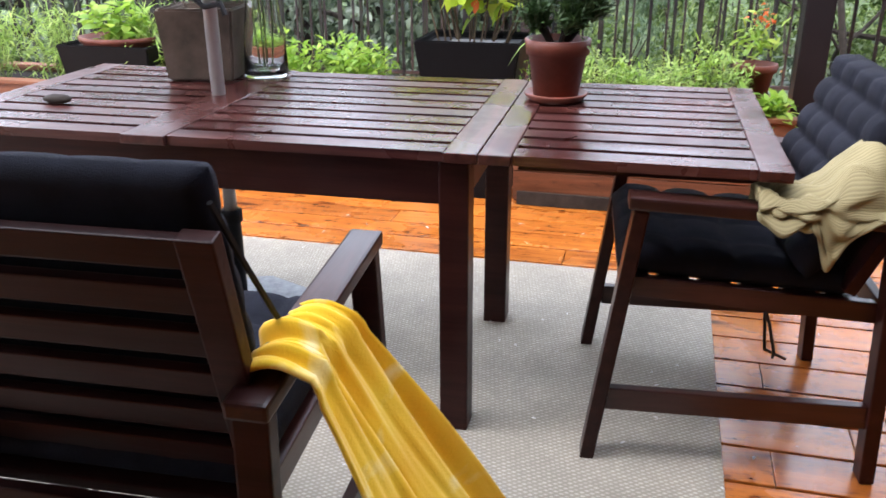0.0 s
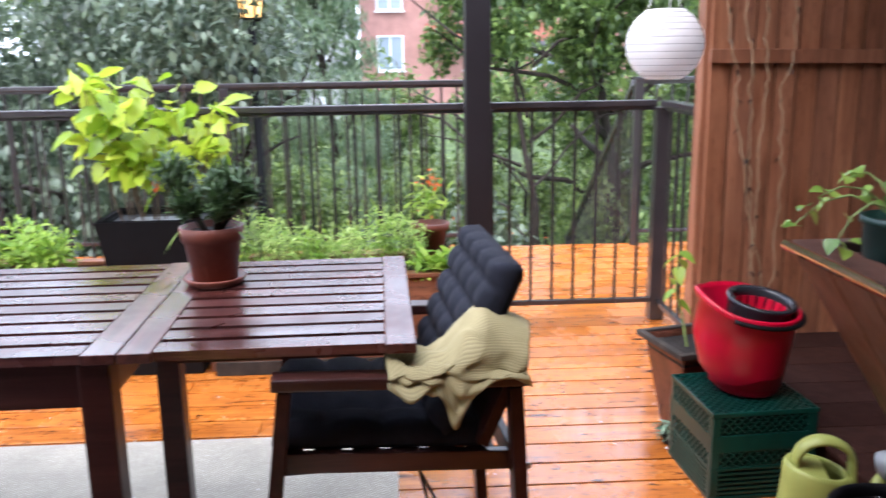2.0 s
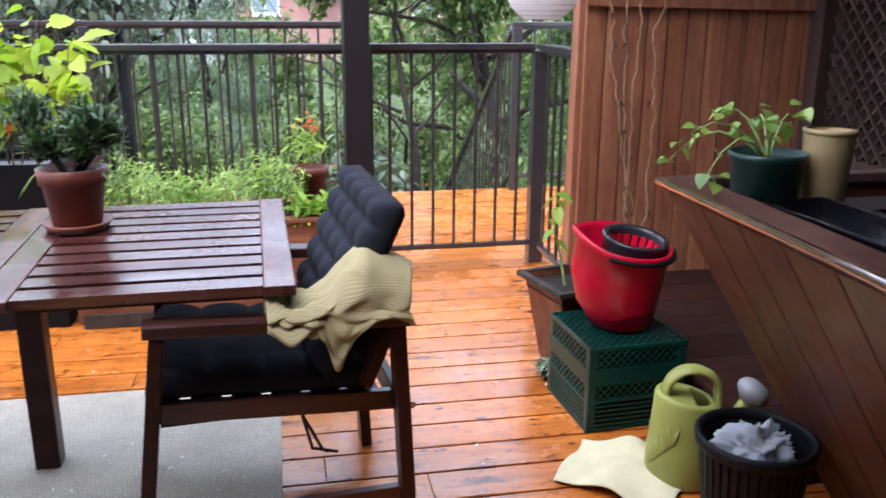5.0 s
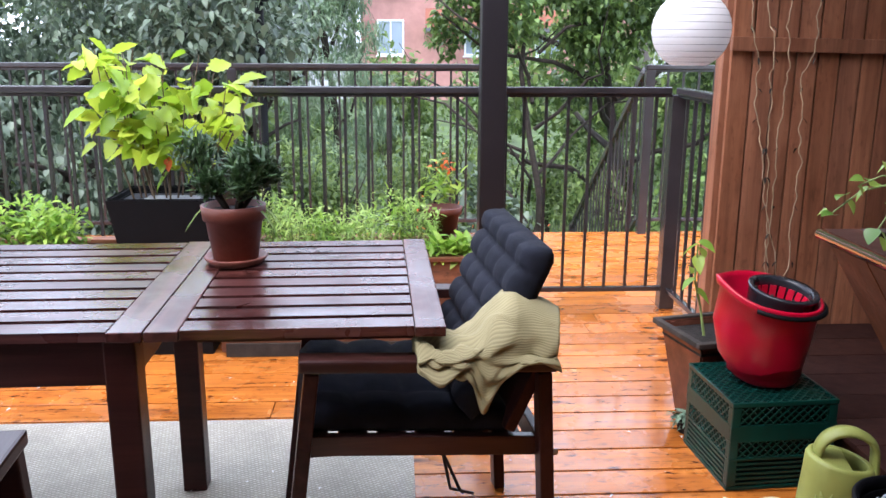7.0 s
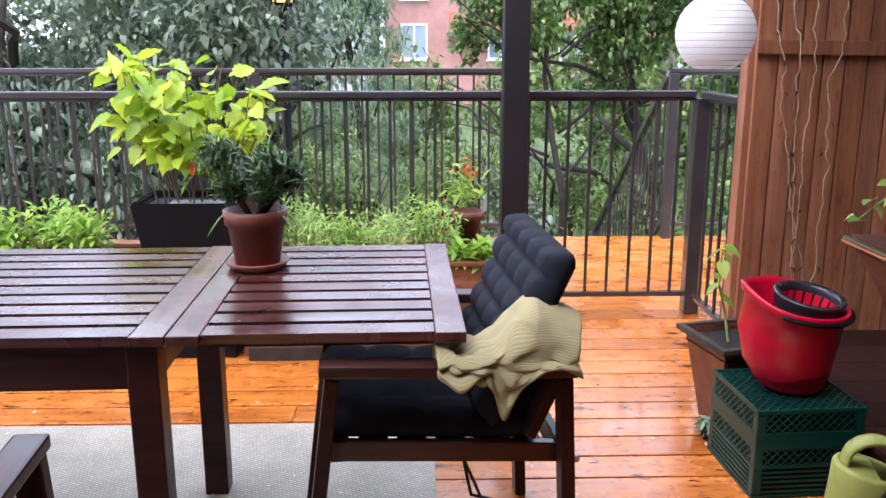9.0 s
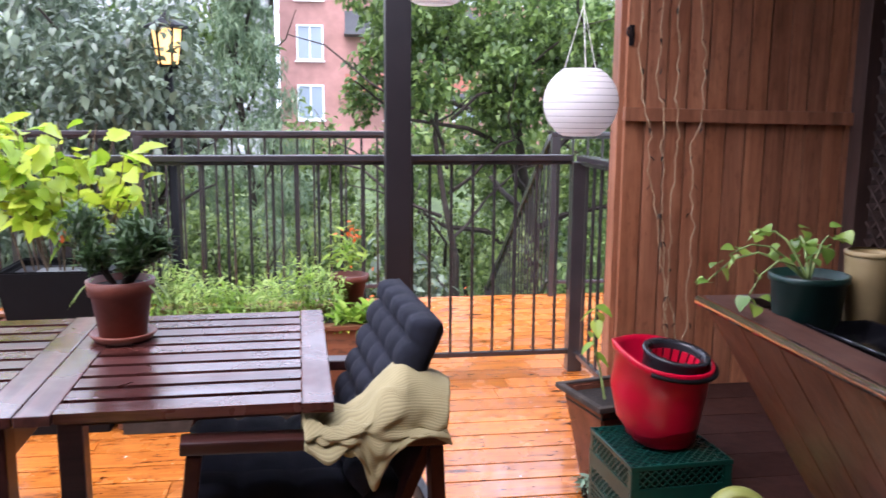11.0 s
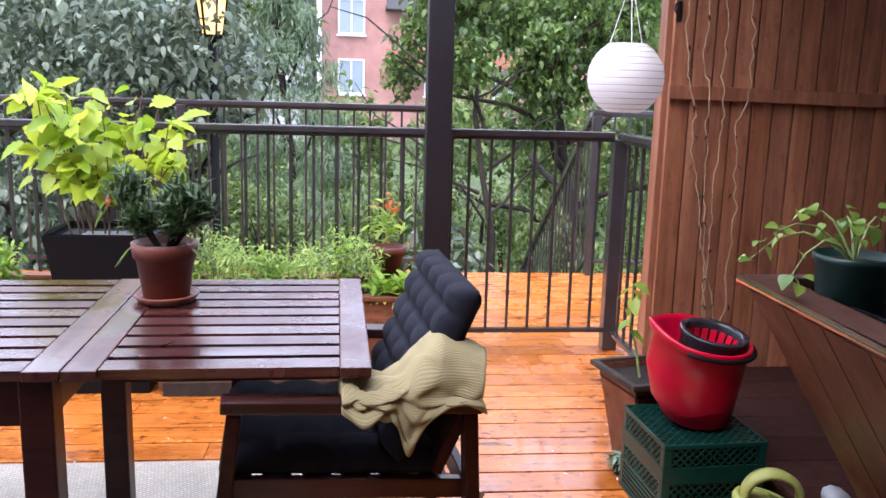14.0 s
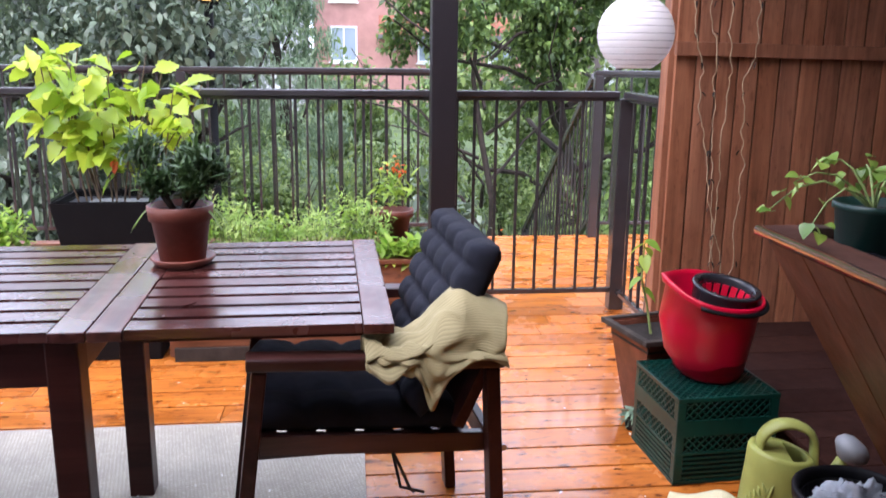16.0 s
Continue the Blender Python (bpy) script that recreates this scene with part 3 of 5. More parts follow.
dropped = part("folded_leaf", box(TX - 1.475, TX - 1.435, Y0 + 0.01, Y1 - 0.01, 0.10, 0.70, 0.004), MAROON_Y, table)
part("apron", box(TX - 1.36, TX - 0.05, Y0 + 0.025, Y0 + 0.05, 0.585, 0.687, 0.003), MAROON, table)
part("apron", box(TX - 1.36, TX - 0.05, Y1 - 0.05, Y1 - 0.025, 0.585, 0.687, 0.003), MAROON, table)
part("apron", box(TX - 0.06, TX - 0.035, Y0 + 0.06, Y1 - 0.06, 0.585, 0.687, 0.003), MAROON_Y, table)
part("apron", box(TX - 1.36, TX - 1.335, Y0 + 0.06, Y1 - 0.06, 0.585, 0.687, 0.003), MAROON_Y, table)
lm = seg_mesh("leg", box(-0.034, 0.034, -0.034, 0.034, 0.007, 0.687, 0.005), MAROON)
for lx in (TX - 0.055, TX - 1.35):
    for ly in (Y0 + 0.05, Y1 - 0.195):
        o = new("leg", lm)
        o.parent = table
        o.location = (lx, ly, 0)
table.matrix_basis = Matrix.Translation((TX, Y0, 0)) @ Matrix.Rotation(radians(1.4), 4, "Z") @ Matrix.Translation((-TX, -Y0, 0))


# ---------------------------------------------------------------- armchairs
def pad(w, h, nx, ny, thick, puff, edge=0.03):
    """A tufted pad in local x, y with buttons; z is its front."""
    bm = bmesh.new()
    n_u, n_v = nx * 8, ny * 8
    front, back = [], []
    for i in range(n_u + 1):
        fr, bk = [], []
        for j in range(n_v + 1):
            u, v = i / n_u, j / n_v
            x, y = (u - 0.5) * w, (v - 0.5) * h
            rim = min(1, min(u, 1 - u) * w / edge) ** 0.5 * min(1, min(v, 1 - v) * h / edge) ** 0.5
            cu, cv = abs(math.sin(math.pi * u * nx)), abs(math.sin(math.pi * v * ny))
            tuft = (0.35 * cv ** 0.6 + 0.65 * (cu * cv) ** 0.5)
            z = rim * (thick * 0.55 + puff * tuft)
            fr.append(bm.verts.new((x, y, z)))
            bk.append(bm.verts.new((x, y, -rim * thick * 0.4)))
        front.append(fr)
        back.append(bk)
    for i in range(n_u):
        for j in range(n_v):
            bm.faces.new((front[i][j], front[i + 1][j], front[i + 1][j + 1], front[i][j + 1]))
            bm.faces.new((back[i][j + 1], back[i + 1][j + 1], back[i + 1][j], back[i][j]))
    bmesh.ops.remove_doubles(bm, verts=bm.verts, dist=0.0006)
    return bm


def armchair(x, y, rz, label, top_y=-0.30, top_z=0.80, over=0.10):
    c = thing("armchair", x, y, 0, rz, label, "armchair", "armchairs at the table")
    hw = 0.278
    for s in (-1, 1):
        part("front_leg", beam((s * hw, 0.30, 0.004), (s * hw, 0.222, 0.6185), 0.032, 0.052, 0.004, (1, 0, 0)), MAROON, c)
        part("rear_leg", beam((s * hw, -0.315, 0.002), (s * hw, -0.285, 0.595), 0.032, 0.052, 0.004, (1, 0, 0)), MAROON, c)
        part("armrest", beam((s * hw, 0.250, 0.6355), (s * hw, -0.312, 0.610), 0.062, 0.028, 0.006), MAROON_Y, c)
        part("side_rail", beam((s * (hw - 0.032), 0.252, 0.432), (s * (hw - 0.032), -0.30, 0.398), 0.024, 0.047, 0.003), MAROON_Y, c)
        part("stretcher", box(s * hw - 0.012, s * hw + 0.012, -0.295, 0.265, 0.135, 0.19, 0.003), MAROON_Y, c)
        for yy, zz in ((0.25, 0.40), (-0.315, 0.40)):
            b = lathe([(0, 0), (0.008, 0), (0.008, 0.003), (0, 0.004)], 10)
            b.transform(Matrix.Translation((s * (hw + 0.017), yy, zz)) @ Matrix.Rotation(radians(90 * s), 4, "Y"))
            part("bolt", b, ALU, c)
    part("front_rail", box(-0.26, 0.26, 0.228, 0.250, 0.408, 0.462, 0.003), MAROON, c)
    part("rear_rail", box(-0.26, 0.26, -0.30, -0.278, 0.375, 0.43, 0.003), MAROON, c)
    for i in range(6):
        yy = -0.25 + i * 0.088
        zs = 0.431 + 0.06 * yy
        part("seat_slat", box(-0.233, 0.233, yy, yy + 0.066, zs - 0.012, zs + 0.007, 0.003), MAROON, c)
    # reclining back
    by, bz = -0.215, 0.445
    back = part("backrest", beam((-0.245, by, bz), (-0.245, top_y, top_z), 0.026, 0.05, 0.003, (1, 0, 0)), MAROON, c)
    part("stile", beam((0.245, by, bz), (0.245, top_y, top_z), 0.026, 0.05, 0.003, (1, 0, 0)), MAROON, back)
    for i in range(6):
        t = 0.09 + i * 0.17
        p, q = by + (top_y - by) * t, bz + (top_z - bz) * t
        lean = math.atan2(by - top_y, top_z - bz)
        b = box(-0.233, 0.233, -0.009, 0.009, -0.022, 0.022, 0.003)
        b.transform(Matrix.Translation((0, p, q)) @ Matrix.Rotation(lean, 4, "X"))
        part("back_slat", b, MAROON, back)
    # tufted cushion: seat, back and a rolled head
    b = pad(0.49, 0.50, 4, 4, 0.055, 0.018)
    b.transform(Matrix.Translation((0, 0.01, 0.457)) @ Matrix.Rotation(radians(3.5), 4, "X"))
    cush = part("cushion", b, BLACK_CLOTH, c, "dark navy tufted cushion", True)
    lean = math.atan2(by - top_y, top_z - bz)
    length = math.hypot(by - top_y, top_z - bz) + over
    b = pad(0.50, length, 5, 6, 0.06, 0.020, 0.025)
    b.transform(Matrix.Translation((0, (by + top_y) / 2 + 0.045, (bz + top_z) / 2 + over / 2 + 0.012)) @ Matrix.Rotation(lean, 4, "X") @ Matrix.Rotation(radians(90), 4, "X") @ Matrix.Rotation(radians(180), 4, "Z") @ Matrix.Rotation(radians(180), 4, "Y"))
    part("back_cushion", b, BLACK_CLOTH, cush, "", True)
    part("tie", tube([(-0.217, -0.055, 0.41), (-0.16, -0.095, 0.31), (-0.08, -0.135, 0.20), (0.04, -0.165, 0.12)], 0.004, 6), CORD, cush)
    part("tie", tube([(-0.217, -0.065, 0.41), (-0.15, -0.085, 0.32), (-0.09, -0.11, 0.21), (0.0, -0.185, 0.14)], 0.004, 6), CORD, cush)
    part("tie", tube([(0.25, top_y + 0.03, top_z + 0.03), (0.262, top_y + 0.09, top_z - 0.08), (0.262, top_y + 0.17, top_z - 0.19), (0.255, top_y + 0.24, top_z - 0.27)], 0.0045, 5), CORD, cush)
    return c


armchair(0.485, 2.61, 95.5, "dark brown wooden armchair with a navy tufted cushion and green cloth", -0.312, 0.66, 0.195)
chair_b = armchair(-0.458, 1.72, 3.0, "dark brown slatted armchair with navy cushion and yellow towel", -0.315, 0.85, 0.06)

# ---------------------------------------------------------------- wooden trough on the side wall
trough = thing("planter_trough", 1.42, 0.23, 0, 0, "long brown wooden planter trough with sloping boarded front", "planter")
tl = 2.14
nb = 14
for i in range(nb):
    ya, yb = tl * i / nb, tl * (i + 1) / nb
    bm = box(-0.01, 0.01, ya + 0.002, yb - 0.002, 0.0, 1.012, 0.0015)
    bm.transform(Matrix.Translation((0.55, 0, 0.02)) @ Matrix.Rotation(-math.atan2(0.53, 0.842), 4, "Y"))
    part("board", bm, TROUGH, trough)
part("lip", box(-0.012, 0.072, -0.01, tl + 0.012, 0.881, 0.905, 0.004), LIPWOOD, trough, "wet brown lip board")
part("nosing", tube([(-0.014, -0.01, 0.894), (-0.014, tl * 0.5, 0.8945), (-0.014, tl + 0.012, 0.894)], 0.0125, 14), WETLIP, trough, "shiny wet rounded edge", True)
part("rear_lip", box(0.56, 0.60, -0.01, tl + 0.012, 0.881, 0.907, 0.005), LATTICE, trough)
part("end_lip", box(0.073, 0.559, tl - 0.03, tl + 0.012, 0.881, 0.905, 0.004), LATTICE, trough)
part("shelf", box(0.05, 0.56, 0, tl - 0.031, 0.80, 0.848), SOIL, trough, "dark wet soil")
bm = bmesh.new()
vs = [bm.verts.new(p) for p in ((0.03, tl, 0.876), (0.58, tl, 0.876), (0.58, tl, 0.02), (0.555, tl, 0.02))]
vs2 = [bm.verts.new((v.co.x, tl - 0.02, v.co.z)) for v in vs]
bm.faces.new(vs)
bm.faces.new(vs2[::-1])
for i in range(4):
    bm.faces.new((vs[i], vs2[i], vs2[(i + 1) % 4], vs[(i + 1) % 4]))
bmesh.ops.recalc_face_normals(bm, faces=bm.faces)
part("end_board", bm, TROUGH, trough)
part("back_board", box(0.581, 0.60, 0.0, tl, 0.0, 0.88), TROUGH, trough)

# low dark box of upright boards, added to fill in the shade between the crate and the side wall
shade_box = thing("added_shade_box", 1.82, 2.46, 0, 0, "low dark boarded box added for the shade beside fence and crate", "storage box")
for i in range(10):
    part("board", box(i * 0.094 + 0.002, i * 0.094 + 0.092, 0.0, 0.02, 0.0, 0.14, 0.002), DARKBOARD, shade_box)
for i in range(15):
    part("side_board", box(0.002, 0.02, 0.021 + i * 0.096, 0.115 + i * 0.096, 0.0, 0.14, 0.002), DARKBOARD, shade_box)
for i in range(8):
    part("lid_board", box(-0.012, 0.94, i * 0.182 - 0.012, i * 0.182 + 0.168, 0.141, 0.160, 0.003), DARKBOARD, shade_box)


# ---------------------------------------------------------------- pots, bucket, crate and can by the trough
def milk_crate():
    c = thing("milk_crate", 1.448, 2.85, 0, 3.5, "dark green plastic milk crate turned upside down", "crate")
    w, h = 0.33, 0.28
    for za, zb in ((0.0, 0.012), (0.095, 0.105), (0.155, 0.208), (0.266, 0.28)):
        bm = bmesh.new()
        for a in ((0, w, 0, 0.008), (0, w, w - 0.008, w), (0, 0.008, 0.008, w - 0.008), (w - 0.008, w, 0.008, w - 0.008)):
            add_box(bm, *a, za, zb, 0.002)
        part("band", bm, GREEN_PLASTIC, c)
    for px in (0, w - 0.03):
        for py in (0, w - 0.03):
            part("corner_post", box(px + 0.001, px + 0.029, py + 0.001, py + 0.029, 0.013, 0.265, 0.004), GREEN_PLASTIC, c)
    for i in range(5):
        z = 0.018 + i * 0.0155
        bm = bmesh.new()
        for a in ((0.03, w - 0.03, 0.001, 0.007), (0.03, w - 0.03, w - 0.007, w - 0.001), (0.001, 0.007, 0.03, w - 0.03), (w - 0.007, w - 0.001, 0.03, w - 0.03)):
            add_box(bm, *a, z, z + 0.007)
        part("slat_ring", bm, GREEN_PLASTIC, c)
    # diagonal mesh in the upper window of each side and over the top
    def grid(name, ua, ub, va, vb, put, pitch):
        bm = bmesh.new()
        for s in (1, -1):
            o = ua - (vb - va)
            while o < ub + (vb - va):
                u0, v0, u1, v1 = (o, va, o + (vb - va), vb) if s > 0 else (o + (vb - va), va, o, vb)
                t0, t1 = 0.0, 1.0
                du = u1 - u0
                for lim, sg in ((ua, 1), (ub, -1)):
                    f0, f1 = sg * (u0 - lim), sg * (u1 - lim)
                    if f0 < 0 and f1 < 0:
                        t0, t1 = 1, 0
                    elif f0 < 0:
                        t0 = max(t0, f0 / (f0 - f1))
                    elif f1 < 0:
                        t1 = min(t1, f0 / (f0 - f1))
                if t1 - t0 > 0.03:
                    p, q = put(u0 + du * t0, v0 + (v1 - v0) * t0), put(u0 + du * t1, v0 + (v1 - v0) * t1)
                    add_tube(bm, (p, q), 0.0028, 4)
                o += pitch
        part(name, bm, GREEN_PLASTIC, c)
    grid("mesh_top", 0.008, w - 0.008, 0.008, w - 0.008, lambda u, v: (u, v, h - 0.004), 0.03)
    for za, zb in ((0.105, 0.155), (0.208, 0.266)):
        grid("mesh_side", 0.03, w - 0.03, za, zb, lambda u, v: (u, 0.004, v), 0.026)
        grid("mesh_side", 0.03, w - 0.03, za, zb, lambda u, v: (0.004, u, v), 0.026)
    # solid black block fills the crate to give the shade behind its mesh
    part("inside_shade", box(0.012, w - 0.012, 0.012, w - 0.012, 0.0, 0.262, 0.002), BLACK_PLASTIC, c, "black block standing in for the shade inside the crate")
    return c


milk_crate()


WRINGER = plain("wet_dark_grey_plastic", (0.020, 0.021, 0.026), 0.22, 0.0, 0.2, 10, 0.08)


def mop_bucket():
    """Oval bucket: steep pouring side with a raised spout, sloping opposite side, rim higher at the back."""
    c = thing("mop_bucket", 1.612, 3.035, 0.281, 4, "bright red plastic mop bucket with a black wringer", "bucket")

    def warp(bm):
        for v in bm.verts:
            t = min(1.0, max(0.0, v.co.z / 0.28))
            a = math.atan2(v.co.y, v.co.x)
            left = max(0.0, -math.cos(a))
            v.co.x *= 1 + 0.10 * left ** 3 * t
            v.co.x -= 0.050 * left * math.sin(math.pi * min(1.0, t * 1.15)) ** 0.8 * min(1.0, math.hypot(v.co.x, v.co.y) / 0.1)
            v.co.x += 0.012 * (1 - t)
            v.co.z += t * (0.16 * v.co.y - 0.10 * v.co.x + 0.03 * left ** 6)
        return bm

    prof = [(0, 0), (0.086, 0), (0.096, 0.012), (0.113, 0.08), (0.131, 0.17), (0.147, 0.258), (0.157, 0.262), (0.160, 0.284), (0.153, 0.287), (0.143, 0.272), (0.104, 0.03), (0, 0.018)]
    part("body", warp(lathe(prof, 64, 0.96, 0.96)), RED_PLASTIC, c, "", True)
    ring = lathe([(0.094, -0.05), (0.100, 0.012), (0.106, 0.022), (0.104, 0.027), (0.089, 0.026), (0.084, 0.018), (0.086, -0.05), (0.094, -0.05)], 48)
    tilt = Matrix.Translation((0.032, -0.008, 0.270)) @ Matrix.Rotation(radians(9), 4, "X") @ Matrix.Rotation(radians(5), 4, "Y")
    ring.transform(tilt)
    wr = part("wringer", ring, WRINGER, c, "black slotted wringer ring", True)
    for i in range(18):
        a = 2 * math.pi * i / 18
        bm = beam((0.082 * math.cos(a), 0.082 * math.sin(a), 0.0), (0.05 * math.cos(a), 0.05 * math.sin(a), -0.12), 0.02, 0.004, 0.0)
        bm.transform(tilt)
        part("finger", bm, RED_PLASTIC, wr, "red wringer finger")
        if i % 2:
            bm = box(-0.008, 0.008, -0.0035, 0.0035, 0.0265, 0.0285)
            bm.transform(tilt @ Matrix.Rotation(a, 4, "Z") @ Matrix.Translation((0.093, 0, 0)))
            part("slot", bm, SOIL, wr, "dark slot in the ring")
    arc = tube([(0.158 * math.cos(a), 0.158 * math.sin(a), 0.270) for a in (math.pi * 1.28 + i * math.pi * 0.72 / 20 for i in range(21))], 0.0075, 7)
    part("handle", warp(arc), BLACK_PLASTIC, c, "black carrying handle folded along the rim", True)
    return c


mop_bucket()

WETTERRA = plain("wet_red_brown_terracotta", (0.10, 0.036, 0.023), 0.24, 0.0, 0.4, 11, 0.2)
tall = thing("square_planter", 1.572, 3.36, 0, 13, "wet brown tapering square planter with a young plant", "planter")
part("body", frustum_box(0.16, 0.16, 0.262, 0.262, 0.335, 0.012, 0.03, 0.006), WETTERRA, tall)
rim = bmesh.new()
for a in ((-0.152, 0.152, -0.152, -0.128), (-0.152, 0.152, 0.128, 0.152), (-0.152, -0.128, -0.1275, 0.1275), (0.128, 0.152, -0.1275, 0.1275)):
    add_box(rim, *a, 0.322, 0.342, 0.004)
part("rim", rim, BARK, tall, "dark wet rim")
part("soil", box(-0.125, 0.125, -0.125, 0.125, 0.285, 0.312, 0.004), SOIL, tall)
part("stem", tube([(-0.05, -0.02, 0.32), (-0.06, 0.0, 0.42), (-0.09, 0.0, 0.52), (-0.08, 0.01, 0.64)], [0.005, 0.004, 0.004, 0.003], 6), GREEN_STEM, tall)
part("stem", tube([(0.03, -0.06, 0.32), (0.07, -0.05, 0.38), (0.10, -0.07, 0.52)], [0.004, 0.003, 0.002], 5), STEM, tall)
pl = [(-0.08, 0.01, z, 0.068, 0.042, h, d, 0.2) for z, h, d in ((0.64, 2.6, 0.5), (0.63, 0.4, 0.6), (0.60, 4.4, 0.7), (0.52, 3.3, 0.3), (0.55, 1.2, 0.2), (0.48, 5.6, 0.5), (0.65, 5.2, 0.2))]
pl += [(0.10, -0.07, z, 0.065, 0.04, h, d, 0.1) for z, h, d in ((0.42, 0.3, 0.2), (0.47, 2.2, 0.5), (0.50, 4.0, 0.3), (0.52, 1.0, -0.4), (0.45, 5.2, 0.4))]
leaves("foliage", pl, LEAF_HERB, tall, "broad")

agave = thing("succulent", 1.466, 3.255, 0, 0, "small grey-green rosette plant beside the planter", "plant")
part("root_ball", lathe([(0, 0), (0.03, 0), (0.036, 0.02), (0.02, 0.045), (0, 0.05)], 14), SOIL, agave, "", True)
leaves("rosette", cloud(70, (0, 0, 0.05), (0.035, 0.035, 0.03), (0.035, 0.055), (0.2, 0.35), (-0.8, 0.9), 0.2), SUCC, agave, "blade")

can = thing("watering_can", 1.622, 2.565, 0, -14, "lime green plastic watering can with a relief", "watering can")
can_body = lathe([(0, 0), (0.084, 0), (0.091, 0.007), (0.089, 0.09), (0.080, 0.19), (0.078, 0.222), (0.074, 0.229), (0.064, 0.231), (0.060, 0.226), (0.070, 0.19), (0.078, 0.02), (0, 0.02)], 44, 1.0, 0.92)
for v in can_body.verts:
    v.co.z += 0.16 * max(0.0, v.co.z - 0.17) * (-v.co.x / 0.08) * 1.6
part("body", can_body, LIME_PLASTIC, can, "", True)
can.matrix_basis = can.matrix_basis @ Matrix.Scale(1.1, 4)
lid = lathe([(0, 0.0), (0.066, 0.0), (0.070, -0.006), (0, -0.006)], 40, 1.0, 0.92)
for v in list(lid.verts):
    v.co.y = max(v.co.y, -0.06)
    v.co.x = min(v.co.x, 0.016)
lid.transform(Matrix.Translation((-0.001, 0, 0.2285)) @ Matrix.Rotation(radians(9), 4, "Y"))
part("lid", lid, LIME_PLASTIC, can, "half lid over the opening")
strap = bmesh.new()
rings = []
for i in range(23):
    a = radians(196 - i * 10.5)
    px, pz = 0.012 + 0.064 * math.cos(a), 0.240 + 0.060 * math.sin(a)
    if i > 18:
        px, pz = 0.075 + 0.004 * (i - 18), 0.215 - 0.03 * (i - 18)
    out = Vector((math.cos(a), 0, math.sin(a))) if i <= 18 else Vector((1, 0, 0.1))
    rings.append([strap.verts.new(Vector((px, wy, pz)) + out * th) for wy, th in ((-0.026, 0.004), (0, 0.011), (0.026, 0.004), (0.026, -0.005), (0, -0.007), (-0.026, -0.005))])
for r0, r1 in zip(rings, rings[1:]):
    for k in range(6):
        strap.faces.new((r0[k], r1[k], r1[(k + 1) % 6], r0[(k + 1) % 6]))
strap.faces.new(rings[0])
strap.faces.new(rings[-1][::-1])
bmesh.ops.recalc_face_normals(strap, faces=strap.faces)
part("handle", strap, LIME_PLASTIC, can, "broad strap handle", True)
part("spout", tube([(0.07, 0.01, 0.05), (0.105, 0.02, 0.10), (0.135, 0.025, 0.165), (0.155, 0.03, 0.205)], [0.028, 0.021, 0.016, 0.014], 12), LIME_PLASTIC, can, "", True)
rose = lathe([(0, 0.030), (0.022, 0.027), (0.039, 0.016), (0.045, 0.0), (0.040, -0.012), (0.017, -0.032), (0, -0.036)], 28)
rose.transform(Matrix.Translation((0.172, 0.03, 0.228)) @ Matrix.Rotation(radians(38), 4, "Y"))
part("rose", rose, GREY_PLASTIC, can, "grey sprinkler rose", True)
for i in range(7):
    a0 = radians(200 + i * 7)
    for s in (-1, 1):
        pts = [(0.0865 * math.cos(a0 + s * 0.05 * j), 0.079 * math.sin(a0 + s * 0.05 * j), 0.05 + 0.012 * i + 0.016 * j) for j in range(4)]
        part("relief_leaf", tube(pts, [0.004, 0.006, 0.005, 0.002], 5), LIME_PLASTIC, can, "", True)

basket = thing("waste_basket", 1.655, 2.27, 0, 0, "black slatted plastic basket holding a clear bag", "basket")
part("base", lathe([(0, 0), (0.10, 0), (0.105, 0.02), (0.10, 0.03), (0, 0.03)], 32), BLACK_PLASTIC, basket)
sm = seg_mesh("rib", beam((0.103, 0, 0.02), (0.133, 0, 0.27), 0.016, 0.004, 0.0), BLACK_PLASTIC)
for i in range(36):
    o = new("rib", sm)
    o.parent = basket
    o.rotation_euler = (0, 0, 2 * math.pi * i / 36)
part("rim", lathe([(0.130, 0.255), (0.142, 0.258), (0.145, 0.285), (0.136, 0.29), (0.127, 0.28), (0.130, 0.255)], 44), BLACK_PLASTIC, basket, "", True)
part("liner", lathe([(0, 0.03), (0.098, 0.03), (0.126, 0.26), (0.121, 0.26), (0.095, 0.04), (0, 0.04)], 36), BLACK_PLASTIC, basket)


def film_material():
    m, nt, bsdf = shader("clear_bag_film")
    bsdf.inputs["Base Color"].default_value = (0.62, 0.66, 0.72, 1)
    bsdf.inputs["Roughness"].default_value = 0.15
    bsdf.inputs["Transmission Weight"].default_value = 0.65
    bsdf.inputs["IOR"].default_value = 1.2
    return m


FILM = film_material()
bm = bmesh.new()
bmesh.ops.create_icosphere(bm, subdivisions=5, radius=1)
for v in bm.verts:
    n = noise.noise(v.co * 2.3) + 0.7 * abs(noise.noise(v.co * 5.0)) + 0.5 * abs(noise.noise(v.co * 11.0)) - 0.2
    r = 0.085 * (1 + 0.55 * n)
    v.co = Vector((v.co.x * r * 1.0, v.co.y * r * 0.8, 0.235 + v.co.z * r * 0.75))
bag = part("plastic_bag", bm, FILM, None, "", True)
bag.location = (1.65, 2.27, 0)
tagged(bag, "crumpled clear plastic bag in the basket", "bag")

CREAM = striped("cream_ribbed_cloth", (0.60, 0.55, 0.36), (0.58, 0.53, 0.34), 0, 0.006)
SAGE = striped("sage_ribbed_cloth", (0.31, 0.26, 0.13), (0.255, 0.21, 0.104), 1, 0.0052)


